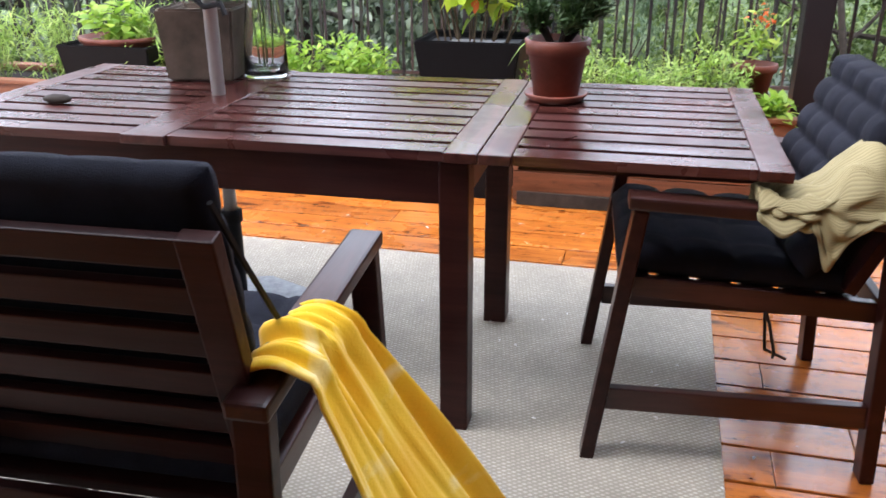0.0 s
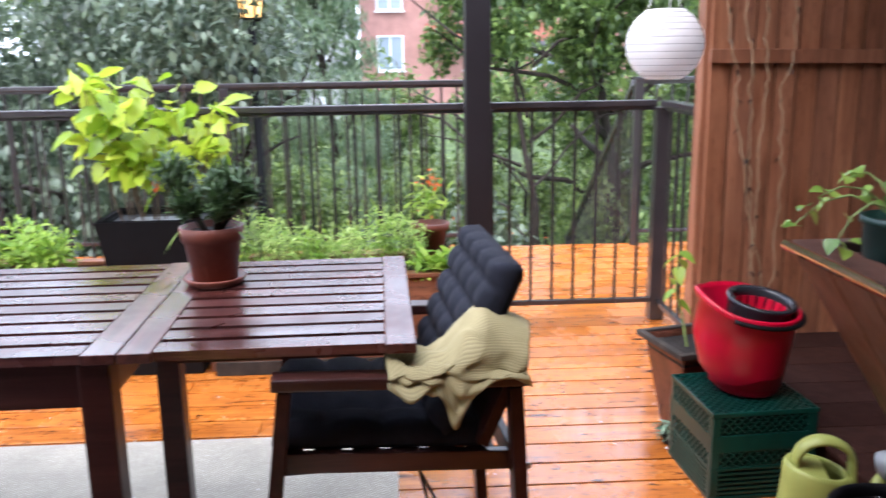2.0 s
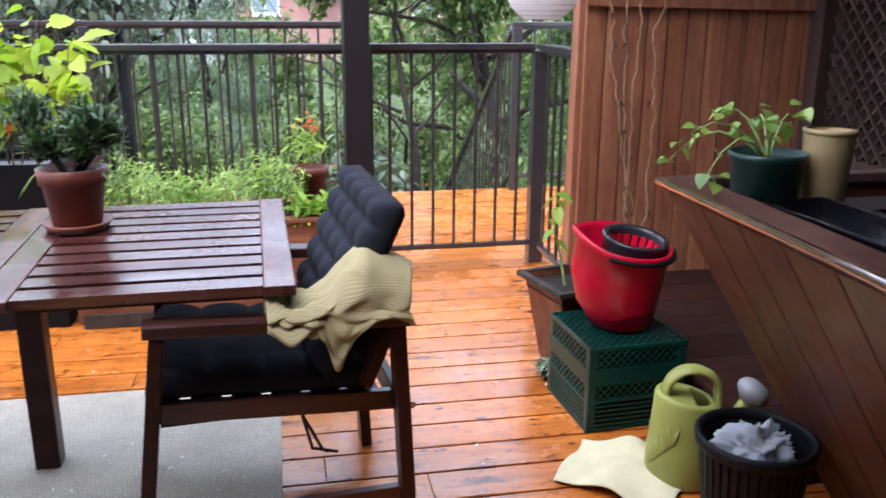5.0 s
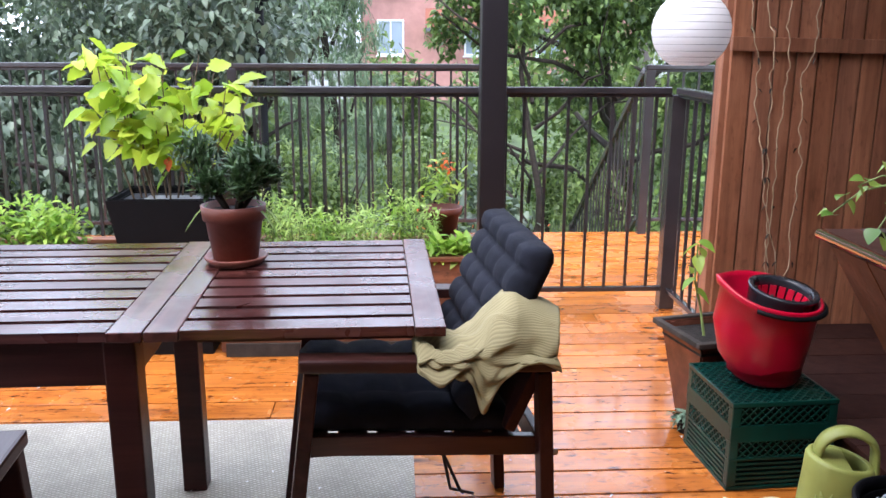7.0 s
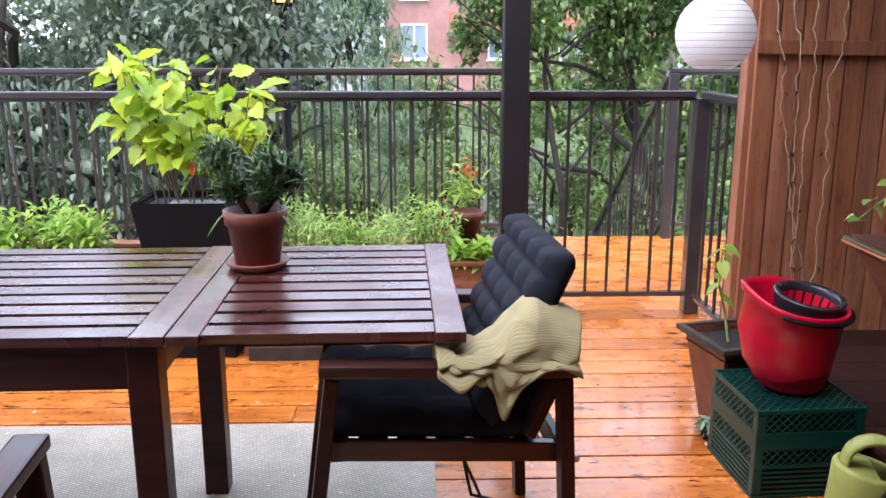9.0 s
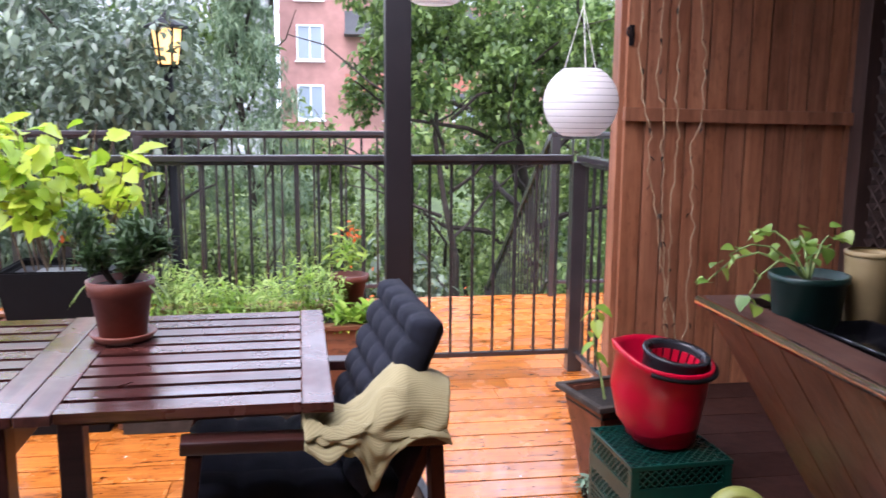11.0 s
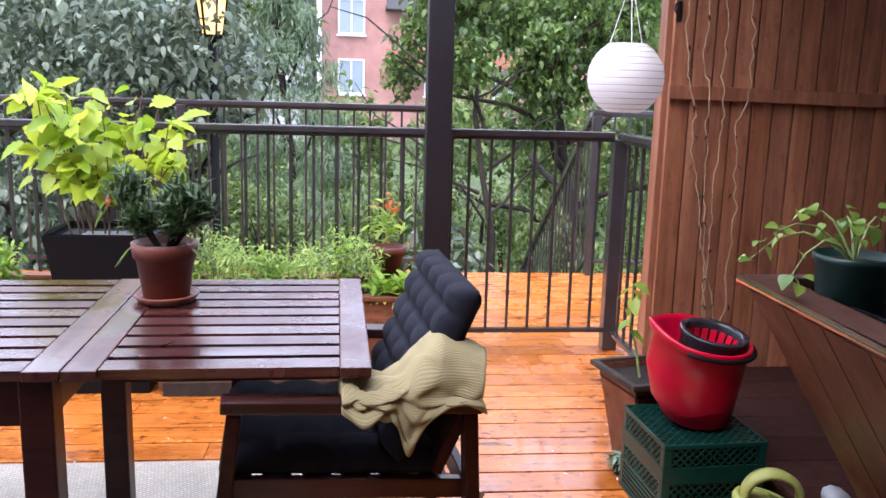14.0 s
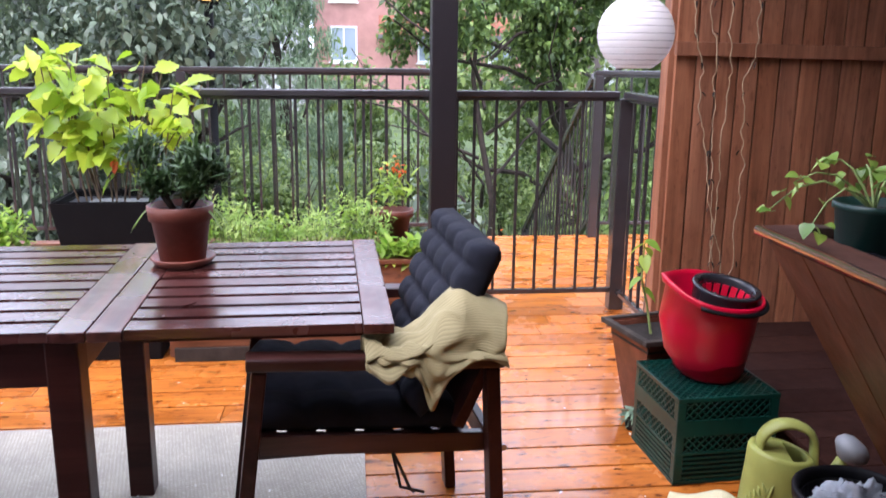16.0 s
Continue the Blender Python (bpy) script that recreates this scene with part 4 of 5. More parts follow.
def floor_sheet(u, v):
    x = (u - 0.5) * 0.34
    y = (v - 0.5) * 0.27
    z = 0.006 + 0.035 * max(0, fold(x + 3, y, 6.0)) + 0.05 * math.exp(-((x + 0.02) ** 2) / 0.004) * (0.4 + 0.6 * v) * 0.8
    return (x + 0.02 * fold(y, x, 7), y + 0.025 * fold(x, y + 2, 5), z)


fc = cloth("floor_cloth", CREAM, floor_sheet, 40, 32, None, "", 0.004, (0.34, 0.27))
fc.matrix_basis = pose(1.475, 2.60, 0.002, 0, 0, -38)
tagged(fc, "crumpled cream cloth lying on the deck", "cloth")


# ---------------------------------------------------------------- pots on the trough
def ivy_pot():
    c = thing("ivy_pot", 1.55, 2.19, 0.849, 0, "dark green plastic pot with trailing ivy", "potted plant")
    part("pot", lathe([(0, 0), (0.058, 0), (0.062, 0.004), (0.074, 0.125), (0.080, 0.127), (0.080, 0.140), (0.074, 0.141), (0.070, 0.12), (0, 0.118)], 40), GREEN_POT, c, "", True)
    part("soil", lathe([(0, 0.126), (0.069, 0.122), (0.069, 0.119), (0, 0.119)], 24), SOIL, c)
    pts = []
    for a, ln, dz in ((2.9, 0.16, 0.02), (3.4, 0.17, -0.07), (2.3, 0.10, 0.06), (0.4, 0.07, 0.05), (4.2, 0.10, 0.05), (1.4, 0.08, 0.04), (2.6, 0.20, -0.05)):
        line = [(math.cos(a) * ln * t, math.sin(a) * ln * t, 0.122 + math.sin(t * 2.6) * 0.07 + dz * t * t) for t in (0, 0.25, 0.5, 0.75, 1.0)]
        part("runner", tube(line, [0.003, 0.003, 0.0025, 0.002, 0.0015], 5), GREEN_STEM, c)
        for t in (0.4, 0.7, 0.9, 1.0):
            for q in range(1 + (t > 0.8)):
                pts.append((math.cos(a) * ln * t + rng.normal() * 0.012, math.sin(a) * ln * t + rng.normal() * 0.012, 0.125 + math.sin(t * 2.6) * 0.07 + dz * t * t + rng.normal() * 0.012, rng.uniform(0.022, 0.045), rng.uniform(0.018, 0.038), rng.uniform(0, 6.28), rng.uniform(-0.3, 0.9), rng.uniform(-0.5, 0.5)))
    leaves("foliage", pts, LEAF_IVY, c, "broad")


ivy_pot()
bam = thing("bamboo_vase", 1.68, 2.18, 0.849, 0, "tall pale tan cylindrical vase", "vase")
part("body", lathe([(0, 0), (0.040, 0), (0.043, 0.006), (0.051, 0.17), (0.052, 0.182), (0.049, 0.185), (0.045, 0.175), (0.038, 0.03), (0, 0.03)], 36), STRAW, bam, "", True)
part("rim", lathe([(0.046, 0.176), (0.0535, 0.178), (0.0535, 0.186), (0.046, 0.188)], 36), STRAW, bam, "worn pale rim", True)
big = thing("olive_pot", 1.64, 1.73, 0.850, 0, "olive green ribbed pot with dry stems", "potted plant")
bm = lathe([(0, 0), (0.078, 0), (0.085, 0.005), (0.097, 0.140), (0.101, 0.147), (0.101, 0.152), (0.096, 0.154), (0.092, 0.148), (0.085, 0.12), (0, 0.12)], 64)
for v in bm.verts:
    a = math.atan2(v.co.y, v.co.x)
    s = 1 + 0.004 * math.cos(a * 26)
    v.co.x *= s
    v.co.y *= s
part("pot", bm, OLIVE_POT, big, "", True)
part("soil", lathe([(0, 0.13), (0.085, 0.126), (0.085, 0.121), (0, 0.121)], 24), SOIL, big)
part("saucer", lathe([(0, -0.001), (0.12, -0.001), (0.135, 0.016), (0.128, 0.02), (0.115, 0.006), (0, 0.006)], 40), WETBLACK, big, "wet black saucer", True)
big_leaves = []
for i in range(3):
    a = 2.2 * i + 0.5
    tip = (0.05 * math.cos(a), 0.05 * math.sin(a), 0.42 + 0.05 * i)
    part("stem", tube([(0.03 * math.cos(a), 0.03 * math.sin(a), 0.122), (0.05 * math.cos(a), 0.04 * math.sin(a), 0.28), tip], [0.0022, 0.002, 0.0012], 5), TWIG, big)
    for q in range(5):
        big_leaves.append((tip[0] + rng.normal() * 0.03, tip[1] + rng.normal() * 0.03, tip[2] - 0.05 * q, rng.uniform(0.04, 0.07), rng.uniform(0.02, 0.04), rng.uniform(0, 6.28), rng.uniform(-0.2, 1.0), 0.0))
leaves("foliage", big_leaves, LEAF_IVY, big, "oval")
tray = thing("window_box", 1.895, 1.55, 0.849, 0, "long black plastic window box on the trough", "planter")
part("body", frustum_box(0.11, 0.95, 0.14, 1.0, 0.13, 0.01, 0.03, 0.003), WETBLACK, tray)
leaves("foliage", cloud(60, (0, 0.1, 0.19), (0.06, 0.28, 0.07), (0.03, 0.06), (0.3, 0.6), (-0.5, 1.0), 0.2), LEAF_IVY, tray, "oval")
pads = thing("drip_tray", 1.605, 1.905, 0.849, 4, "long wet black drip tray on the trough", "tray")
part("body", frustum_box(0.12, 0.44, 0.15, 0.47, 0.046, 0.007, 0.02, 0.002), WETBLACK, pads)
part("rim", tube([(-0.073, -0.233, 0.047), (0.073, -0.233, 0.047), (0.073, 0.233, 0.047), (-0.073, 0.233, 0.047), (-0.073, -0.225, 0.047)], 0.0045, 8), WETBLACK, pads)
far_tray = thing("drip_tray", 1.745, 1.80, 0.849, 4, "black drip tray with a raised wet rim", "tray")
part("body", frustum_box(0.10, 0.40, 0.12, 0.43, 0.05, 0.007, 0.02, 0.002), WETBLACK, far_tray)
part("rim", tube([(-0.058, -0.213, 0.051), (0.058, -0.213, 0.051), (0.058, 0.213, 0.051), (-0.058, 0.213, 0.051), (-0.058, -0.205, 0.051)], 0.004, 8), WETBLACK, far_tray)

# dry vines on the fence
for k, (vx, lean, amp) in enumerate(((1.80, 0.20, 0.014), (1.895, 0.095, 0.011), (1.985, 0.012, 0.012), (2.09, -0.012, 0.022))):
    v = thing("dry_vine", vx, 3.925, 0, 0, "thin pale dry vine hanging down the fence", "vine", "vines on the fence")
    pts = []
    for i in range(104):
        z = 2.3 - i * 0.0195
        pts.append((lean * ((2.3 - z) / 1.8) ** 2 + amp * (1.6 * noise.noise(Vector((k * 7.0, z * 3.1, 0))) + 1.1 * noise.noise(Vector((k * 5.0, z * 8.0, 2))) + 0.8 * noise.noise(Vector((k * 3.0, z * 21.0, 5)))), -0.006 - 0.012 * abs(noise.noise(Vector((z * 2.0, k, 1)))) - (0.026 if 1.2 < z < 1.35 else 0), z))
    part("stem", tube(pts, 0.0021, 5), STEM, v)
    dl = [(p[0] + rng.normal() * 0.008, p[1] - 0.006, p[2], 0.028, 0.010, rng.uniform(0, 6.28), rng.uniform(0.4, 1.3), 0) for p in pts[::6] if rng.random() < 0.7]
    leaves("dead_leaves", dl, BARK, v, "blade")


# ---------------------------------------------------------------- lanterns
def lantern_material():
    m, nt, bsdf = shader("white_lantern_fabric")
    bsdf.inputs["Base Color"].default_value = (0.86, 0.85, 0.85, 1)
    bsdf.inputs["Roughness"].default_value = 0.7
    vec, _ = coords(nt)
    n = node(nt, "ShaderNodeTexNoise", Scale=30.0, Detail=4.0)
    nt.links.new(vec, n.inputs["Vector"])
    bump(nt, bsdf, n.outputs["Fac"], 0.15, 0.002)
    tr = nt.nodes.new("ShaderNodeBsdfTranslucent")
    tr.inputs["Color"].default_value = (0.84, 0.83, 0.83, 1)
    ms = nt.nodes.new("ShaderNodeMixShader")
    ms.inputs["Fac"].default_value = 0.5
    nt.links.new(bsdf.outputs["BSDF"], ms.inputs[1])
    nt.links.new(tr.outputs["BSDF"], ms.inputs[2])
    nt.links.new(ms.outputs["Shader"], nt.nodes["Material Output"].inputs["Surface"])
    return m


LANTERN = lantern_material()


def lantern(x, y, z, r):
    c = thing("paper_lantern", x, y, z, 0, "round white ribbed fabric lantern hanging on strings", "lantern", "hanging lanterns")
    prof = []
    for i in range(49):
        t = i / 48
        a = math.radians(-64 + 128 * t)
        ribs = 0.012 * abs(math.sin(math.pi * t * 12))
        prof.append((r * (math.cos(a) + ribs), r * math.sin(a)))
    part("shade", lathe(prof, 48), LANTERN, c, "", True)
    for i in range(1, 12):
        a = math.radians(-64 + 128 * i / 12)
        rr = r * (math.cos(a) + 0.003)
        bm = bmesh.new()
        ring = [(rr * math.cos(q), rr * math.sin(q), r * math.sin(a)) for q in (2 * math.pi * k / 40 for k in range(41))]
        part("rib", add_tube(bm, ring, 0.0013, 4), RIB, c)
    lid = part("cap", lathe([(0, r * 0.90), (r * 0.45, r * 0.895), (r * 0.53, r * 0.88), (0, r * 0.88)], 32), LANTERN, c)
    for i in range(3):
        a = 2.1 * i + 0.4
        part("string", tube([(r * 0.5 * math.cos(a), r * 0.5 * math.sin(a), r * 0.88), (0, 0, r * 0.88 + 0.20)], 0.0016, 4), CANVAS, c)
    part("string", tube([(0, 0, r * 0.88 + 0.20), (0, 0, 2.535 - z)], 0.0016, 4), CANVAS, c)


lantern(1.397, 3.3, 1.340, 0.120)
lantern(0.94, 3.45, 1.775, 0.135)


# ---------------------------------------------------------------- things on the table
def potted_jade():
    c = thing("jade_pot", 0.035, 2.88, 0.712, 0, "terracotta pot with a dark jade plant on a saucer", "potted plant")
    part("saucer", lathe([(0, 0), (0.072, 0), (0.086, 0.018), (0.082, 0.022), (0.074, 0.012), (0, 0.010)], 40), TERRA, c, "terracotta saucer", True)
    part("pot", lathe([(0, 0.011), (0.056, 0.011), (0.060, 0.014), (0.076, 0.12), (0.083, 0.122), (0.087, 0.16), (0.081, 0.162), (0.074, 0.14), (0, 0.138)], 44), TERRA, c, "", True)
    part("soil", lathe([(0, 0.148), (0.074, 0.144), (0.074, 0.139), (0, 0.139)], 24), SOIL, c)
    pts = []
    for i, (cx, cy, cz, rr) in enumerate(((-0.09, 0.03, 0.285, 0.058), (0.055, -0.01, 0.265, 0.066), (0.02, 0.06, 0.25, 0.045), (-0.055, -0.02, 0.215, 0.042), (0.09, 0.02, 0.235, 0.04), (0.04, -0.05, 0.215, 0.036))):
        for q in range(3):
            a = q * 2.1 + i
            part("stem", tube([(cx * 0.2, cy * 0.2, 0.14), (cx * 0.6, cy * 0.6, 0.19), (cx + 0.3 * rr * math.cos(a), cy + 0.3 * rr * math.sin(a), cz)], [0.007, 0.006, 0.003], 6), BARK, c)
        pts.append(cloud(330, (cx, cy, cz), (rr, rr, rr * 1.05), (0.026, 0.046), (0.16, 0.28), (-1.5, -0.1), 0.1))
    leaves("foliage", np.concatenate(pts), LEAF_DARK, c, "blade")
    tr = [(0.07 * math.cos(a), 0.07 * math.sin(a), 0.16, 0.09, 0.014, a, 0.6, 0) for a in (0.3, 0.0, -0.4, 3.0, 3.4, 0.7)]
    for one in tr:
        leaves("dry_blade", [one], LEAF_IVY, c, "blade")


potted_jade()
sq = thing("square_pot", -1.045, 2.99, 0.712, 10, "weathered brown-grey square pot with a dark plant", "potted plant")
part("pot", frustum_box(0.20, 0.20, 0.232, 0.232, 0.21, 0.014, 0.02, 0.006), CONCRETE_POT, sq)
pts = []
for i in range(7):
    a = i * 2.4
    pts.append(cloud(260, (0.05 * math.cos(a), 0.05 * math.sin(a), 0.25 + 0.025 * i), (0.06, 0.06, 0.06), (0.026, 0.046), (0.18, 0.3), (-1.5, 0.0), 0.1))
    part("stem", tube([(0, 0, 0.17), (0.05 * math.cos(a), 0.05 * math.sin(a), 0.27 + 0.025 * i)], 0.006, 5), BARK, sq)
leaves("foliage", np.concatenate(pts), LEAF_DARK, sq, "blade")


def glass_material():
    m, nt, bsdf = shader("clear_glass")
    bsdf.inputs["Base Color"].default_value = (0.95, 0.98, 0.97, 1)
    bsdf.inputs["Roughness"].default_value = 0.02
    bsdf.inputs["Transmission Weight"].default_value = 1.0
    bsdf.inputs["IOR"].default_value = 1.45
    return m


GLASS = glass_material()
jar = thing("glass_vase", -0.868, 3.01, 0.712, 0, "clear glass vase with water and cuttings", "vase")
part("glass", lathe([(0, 0), (0.064, 0), (0.068, 0.006), (0.062, 0.12), (0.045, 0.24), (0.043, 0.30), (0.0415, 0.30), (0.0435, 0.24), (0.0605, 0.12), (0.065, 0.012), (0, 0.012)], 40), GLASS, jar, "", True)
for a in (0.2, 1.9, 3.5, 4.9):
    part("stem", tube([(0.02 * math.cos(a), 0.02 * math.sin(a), 0.02), (0.03 * math.cos(a), 0.03 * math.sin(a), 0.22), (0.07 * math.cos(a), 0.07 * math.sin(a), 0.36)], [0.003, 0.003, 0.002], 5), GREEN_STEM, jar)
leaves("foliage", cloud(34, (0, 0, 0.33), (0.09, 0.08, 0.09), (0.04, 0.075), (0.35, 0.55), (-0.4, 1.1), 0.2), LEAF_HERB, jar, "oval")
bm = bmesh.new()
bmesh.ops.create_icosphere(bm, subdivisions=3, radius=1)
for v in bm.verts:
    v.co = Vector((v.co.x * 0.042, v.co.y * 0.022, 0.012 + v.co.z * 0.013)) * (1 + 0.1 * noise.noise(v.co * 2))
stone = part("pebble", bm, BARK, None, "", True)
stone.location = (-1.25, 2.53, 0.712)
tagged(stone, "flat dark pebble lying on the table", "stone")

# parasol: pole through the table, folded canvas, strap, base
par = thing("parasol", -0.887, 2.736, 0.0, 0, "folded white parasol on a weathered aluminium pole", "parasol")
part("pole", tube([(0, 0, 0.3), (0, 0, 2.38)], 0.019, 20), ALU, par, "", True)
part("sleeve", tube([(0, 0, 0.06), (0, 0, 0.33), (0, 0, 0.335), (0, 0, 0.37)], [0.026, 0.026, 0.032, 0.032], 20), BLACK_PLASTIC, par, "black base sleeve", True)
part("base", lathe([(0, 0.007), (0.235, 0.007), (0.24, 0.012), (0.24, 0.045), (0.225, 0.06), (0.05, 0.075), (0, 0.075)], 8), STONE, par, "grey stone base")
part("strap", tube([(-0.02, -0.024, 1.14), (-0.05, -0.03, 1.05), (-0.045, -0.03, 0.985), (0.0, -0.028, 0.95), (0.05, -0.03, 0.96), (0.06, -0.03, 0.93)], 0.008, 6), CORD, par, "black strap")


def folded(u, v):
    a = u * 2 * math.pi
    z = 2.3 - v * (1.20 + 0.06 * math.sin(a * 3) + 0.04 * math.sin(a * 7 + 1))
    r = 0.03 + 0.12 * v ** 0.8 + 0.025 * v * math.cos(a * 8)
    return (r * math.cos(a) - 0.11 * v * v, r * 0.8 * math.sin(a), z)


cloth("canopy", CANVAS, folded, 96, 24, par, "folded white canvas canopy", 0.002)

# ---------------------------------------------------------------- towels
def towel_material():
    m, nt, bsdf = shader("yellow_white_towel")
    tc = nt.nodes.new("ShaderNodeTexCoord")
    wv = nt.nodes.new("ShaderNodeTexWave")
    wv.bands_direction = "X"
    wv.inputs["Scale"].default_value = 1.6
    wv.inputs["Distortion"].default_value = 6.0
    wv.inputs["Detail Scale"].default_value = 2.0
    nt.links.new(tc.outputs["UV"], wv.inputs["Vector"])
    n = node(nt, "ShaderNodeTexNoise", Scale=9.0, Detail=4.0)
    nt.links.new(tc.outputs["UV"], n.inputs["Vector"])
    f = nt.nodes.new("ShaderNodeMath")
    f.operation = "MULTIPLY"
    nt.links.new(wv.outputs["Fac"], f.inputs[0])
    nt.links.new(n.outputs["Fac"], f.inputs[1])
    col = ramp(nt, f.outputs[0], [(0.0, (0.90, 0.50, 0.003)), (0.46, (0.92, 0.56, 0.010)), (0.62, (0.90, 0.80, 0.46))])
    nt.links.new(col, bsdf.inputs["Base Color"])
    bsdf.inputs["Roughness"].default_value = 0.9
    bsdf.inputs["Sheen Weight"].default_value = 0.3
    f2 = node(nt, "ShaderNodeTexNoise", Scale=240.0, Detail=2.0)
    nt.links.new(tc.outputs["UV"], f2.inputs["Vector"])
    bump(nt, bsdf, f2.outputs["Fac"], 0.35, 0.002)
    return m


TOWEL = towel_material()


def over_arm(u, v):
    """Over the armrest at height 0.64, short inside, long and flaring outside."""
    s = -0.045 + u * 0.90
    w = v - 0.5
    pleat = 0.040 * fold(u * 1.1, v * 6.5) + 0.018 * fold(u * 2.2 + 5, v * 15) + 0.006 * math.sin(v * 30 + 3 * math.sin(u * 4))
    if s < 0:
        x, z, spread, drift = -0.045 + 0.05 * s, 0.655 + s * 0.9, 0.22, 0.0
    elif s < 0.09:
        x, z, spread, drift = -0.045 + s, 0.655 + 0.016 * math.sin(s / 0.09 * math.pi), 0.22, 0.0
    else:
        d = s - 0.09
        x, z, spread, drift = 0.045 + d * 0.51, 0.655 - d * 0.83, 0.22 + 0.42 * d, -0.06 * d
    return (x + pleat * (0.3 if s < 0.09 else 0.8), w * spread + drift, z + (abs(pleat) if -0.02 <= s < 0.12 else pleat * 0.5))


tw = cloth("yellow_towel", TOWEL, over_arm, 90, 70, None, "", 0.006, (0.95, 0.22))
tw.matrix_basis = pose(-0.162, 1.580, -0.034, 0, 0, 3)
tagged(tw, "yellow and white striped towel draped over the armrest", "towel")


def over_back(u, v):
    """Cloth over the rear of the armrest: a curled wing standing behind, a pointed corner hanging in front."""
    x = -0.155 + 0.30 * u
    rumple = max(0.0, 1 - u / 0.75)
    crease = 0.030 * fold(u * 5 + 2, v * 7, 1.4) * (0.35 + rumple) + 0.022 * (1 - abs(math.sin(u * 4 + v * 11))) ** 2 * rumple
    crease += 0.05 * (0.32 - abs(fold(u * 3.4 + v * 1.5 + 7, v * 3.1 + 1))) * (0.15 + rumple)
    if v < 0.45:
        t = (0.45 - v) / 0.45
        drop = 0.03 + 0.095 * math.exp(-(((u - 0.47) / 0.15) ** 2)) + 0.02 * math.sin(u * 13)
        y, z = -0.05 - 0.012 * math.sin(t * 3), 0.655 - drop * t
        x += 0.02 * t * math.sin(u * 7)
    else:
        t = (v - 0.45) / 0.55
        lift = 0.5 - 0.5 * math.cos(math.pi * min(1, max(0, (u - 0.28) / 0.42)))
        y = -0.05 + 0.04 * t + 0.11 * t * t
        z = 0.655 + 0.012 * math.sin(t * 3.1) + 0.115 * lift * math.sin(t * 1.57) - 0.05 * max(0, u - 0.7) / 0.3 * t
        x += 0.035 * t * u
    return (x, y + crease, z + 0.7 * crease)


gt = cloth("sage_cloth", SAGE, over_back, 64, 64, None, "", 0.005, (0.40, 0.33))
gt.matrix_basis = pose(0.667, 2.345, -0.012, 0, 0, 5)
tagged(gt, "sage green ribbed cloth thrown over the armchair arm", "cloth")


# ---------------------------------------------------------------- planters along the railing
def plank_bed(name, x0, x1, label):
    c = thing(name, x0, 4.04, 0, 0, label, "planter")
    w, d, h = x1 - x0, 0.42, 0.41
    for i in range(3):
        za, zb = 0.02 + i * 0.13, 0.02 + i * 0.13 + 0.126
        part("plank", box(0, w, 0, 0.025, za, zb, 0.003), BEDWOOD, c)
        part("plank", box(0, w, d - 0.025, d, za, zb, 0.003), BEDWOOD, c)
        part("plank", box(0, 0.025, 0.026, d - 0.026, za, zb, 0.003), BEDWOOD, c)
        part("plank", box(w - 0.025, w, 0.026, d - 0.026, za, zb, 0.003), BEDWOOD, c)
    part("foot", box(0.02, w - 0.02, -0.012, 0.0, 0.0, 0.06, 0.003), BARK, c)
    part("cap", box(-0.012, w + 0.012, -0.018, 0.05, h, h + 0.018, 0.003), BEDWOOD, c)
    part("cap", box(-0.012, w + 0.012, d - 0.05, d + 0.018, h, h + 0.018, 0.003), BEDWOOD, c)
    part("soil", box(0.026, w - 0.026, 0.026, d - 0.026, 0.2, h - 0.02), SOIL, c)
    return c


plank_bed("planter_bed", -1.62, -0.79, "weathered brown plank planter bed full of herbs")
plank_bed("planter_bed", -0.27, 0.82, "reddish brown plank planter bed full of greens")
plank_bed("planter_bed", -3.1, -1.78, "weathered plank planter bed beside the railing")


def herb(x, y, z, n, size, length, width, mat, label, droop=(-1.2, 0.6), shape="oval", stems=10, flower=None):
    c = thing("herb_plant", x, y, z, 0, label, "plant")
    for i in range(stems):
        a, r = rng.uniform(0, 6.28), rng.uniform(0.3, 0.9)
        part("stem", tube([(0.2 * size[0] * math.cos(a), 0.2 * size[1] * math.sin(a), -0.03), (0.6 * r * size[0] * math.cos(a), 0.6 * r * size[1] * math.sin(a), size[2] * 0.6), (r * size[0] * math.cos(a), r * size[1] * math.sin(a), size[2] * rng.uniform(0.9, 1.5))], [0.003, 0.0025, 0.001], 4), GREEN_STEM, c)
    leaves("foliage", cloud(n, (0, 0, size[2] * 0.75), size, length, width, droop, 0.15), mat, c, shape)
    if flower:
        leaves("blossom", cloud(flower, (0, 0, size[2] * 1.35), (size[0], size[1], size[2] * 0.6), (0.012, 0.022), (0.5, 0.9), (-1, 1), 0.2), LEAF_GREY, c, "oval", "", "stuff")
    return c


for hx, hy in ((-1.45, 4.22), (-1.28, 4.15), (-1.1, 4.26), (-0.95, 4.17)):
    herb(hx, hy, 0.40, 420, (0.14, 0.13, 0.15), (0.03, 0.06), (0.3, 0.5), LEAF_HERB, "bright green leafy herb growing in the planter bed")
for hx, hy in ((-1.62, 4.3), (-1.85, 4.2), (-2.1, 4.24), (-2.6, 4.25), (-2.9, 4.2)):
    herb(hx, hy, 0.40, 500, (0.16, 0.14, 0.22), (0.05, 0.10), (0.06, 0.12), LEAF_GREY, "feathery pale green plant in the planter bed", (-1.4, 0.4), "blade")
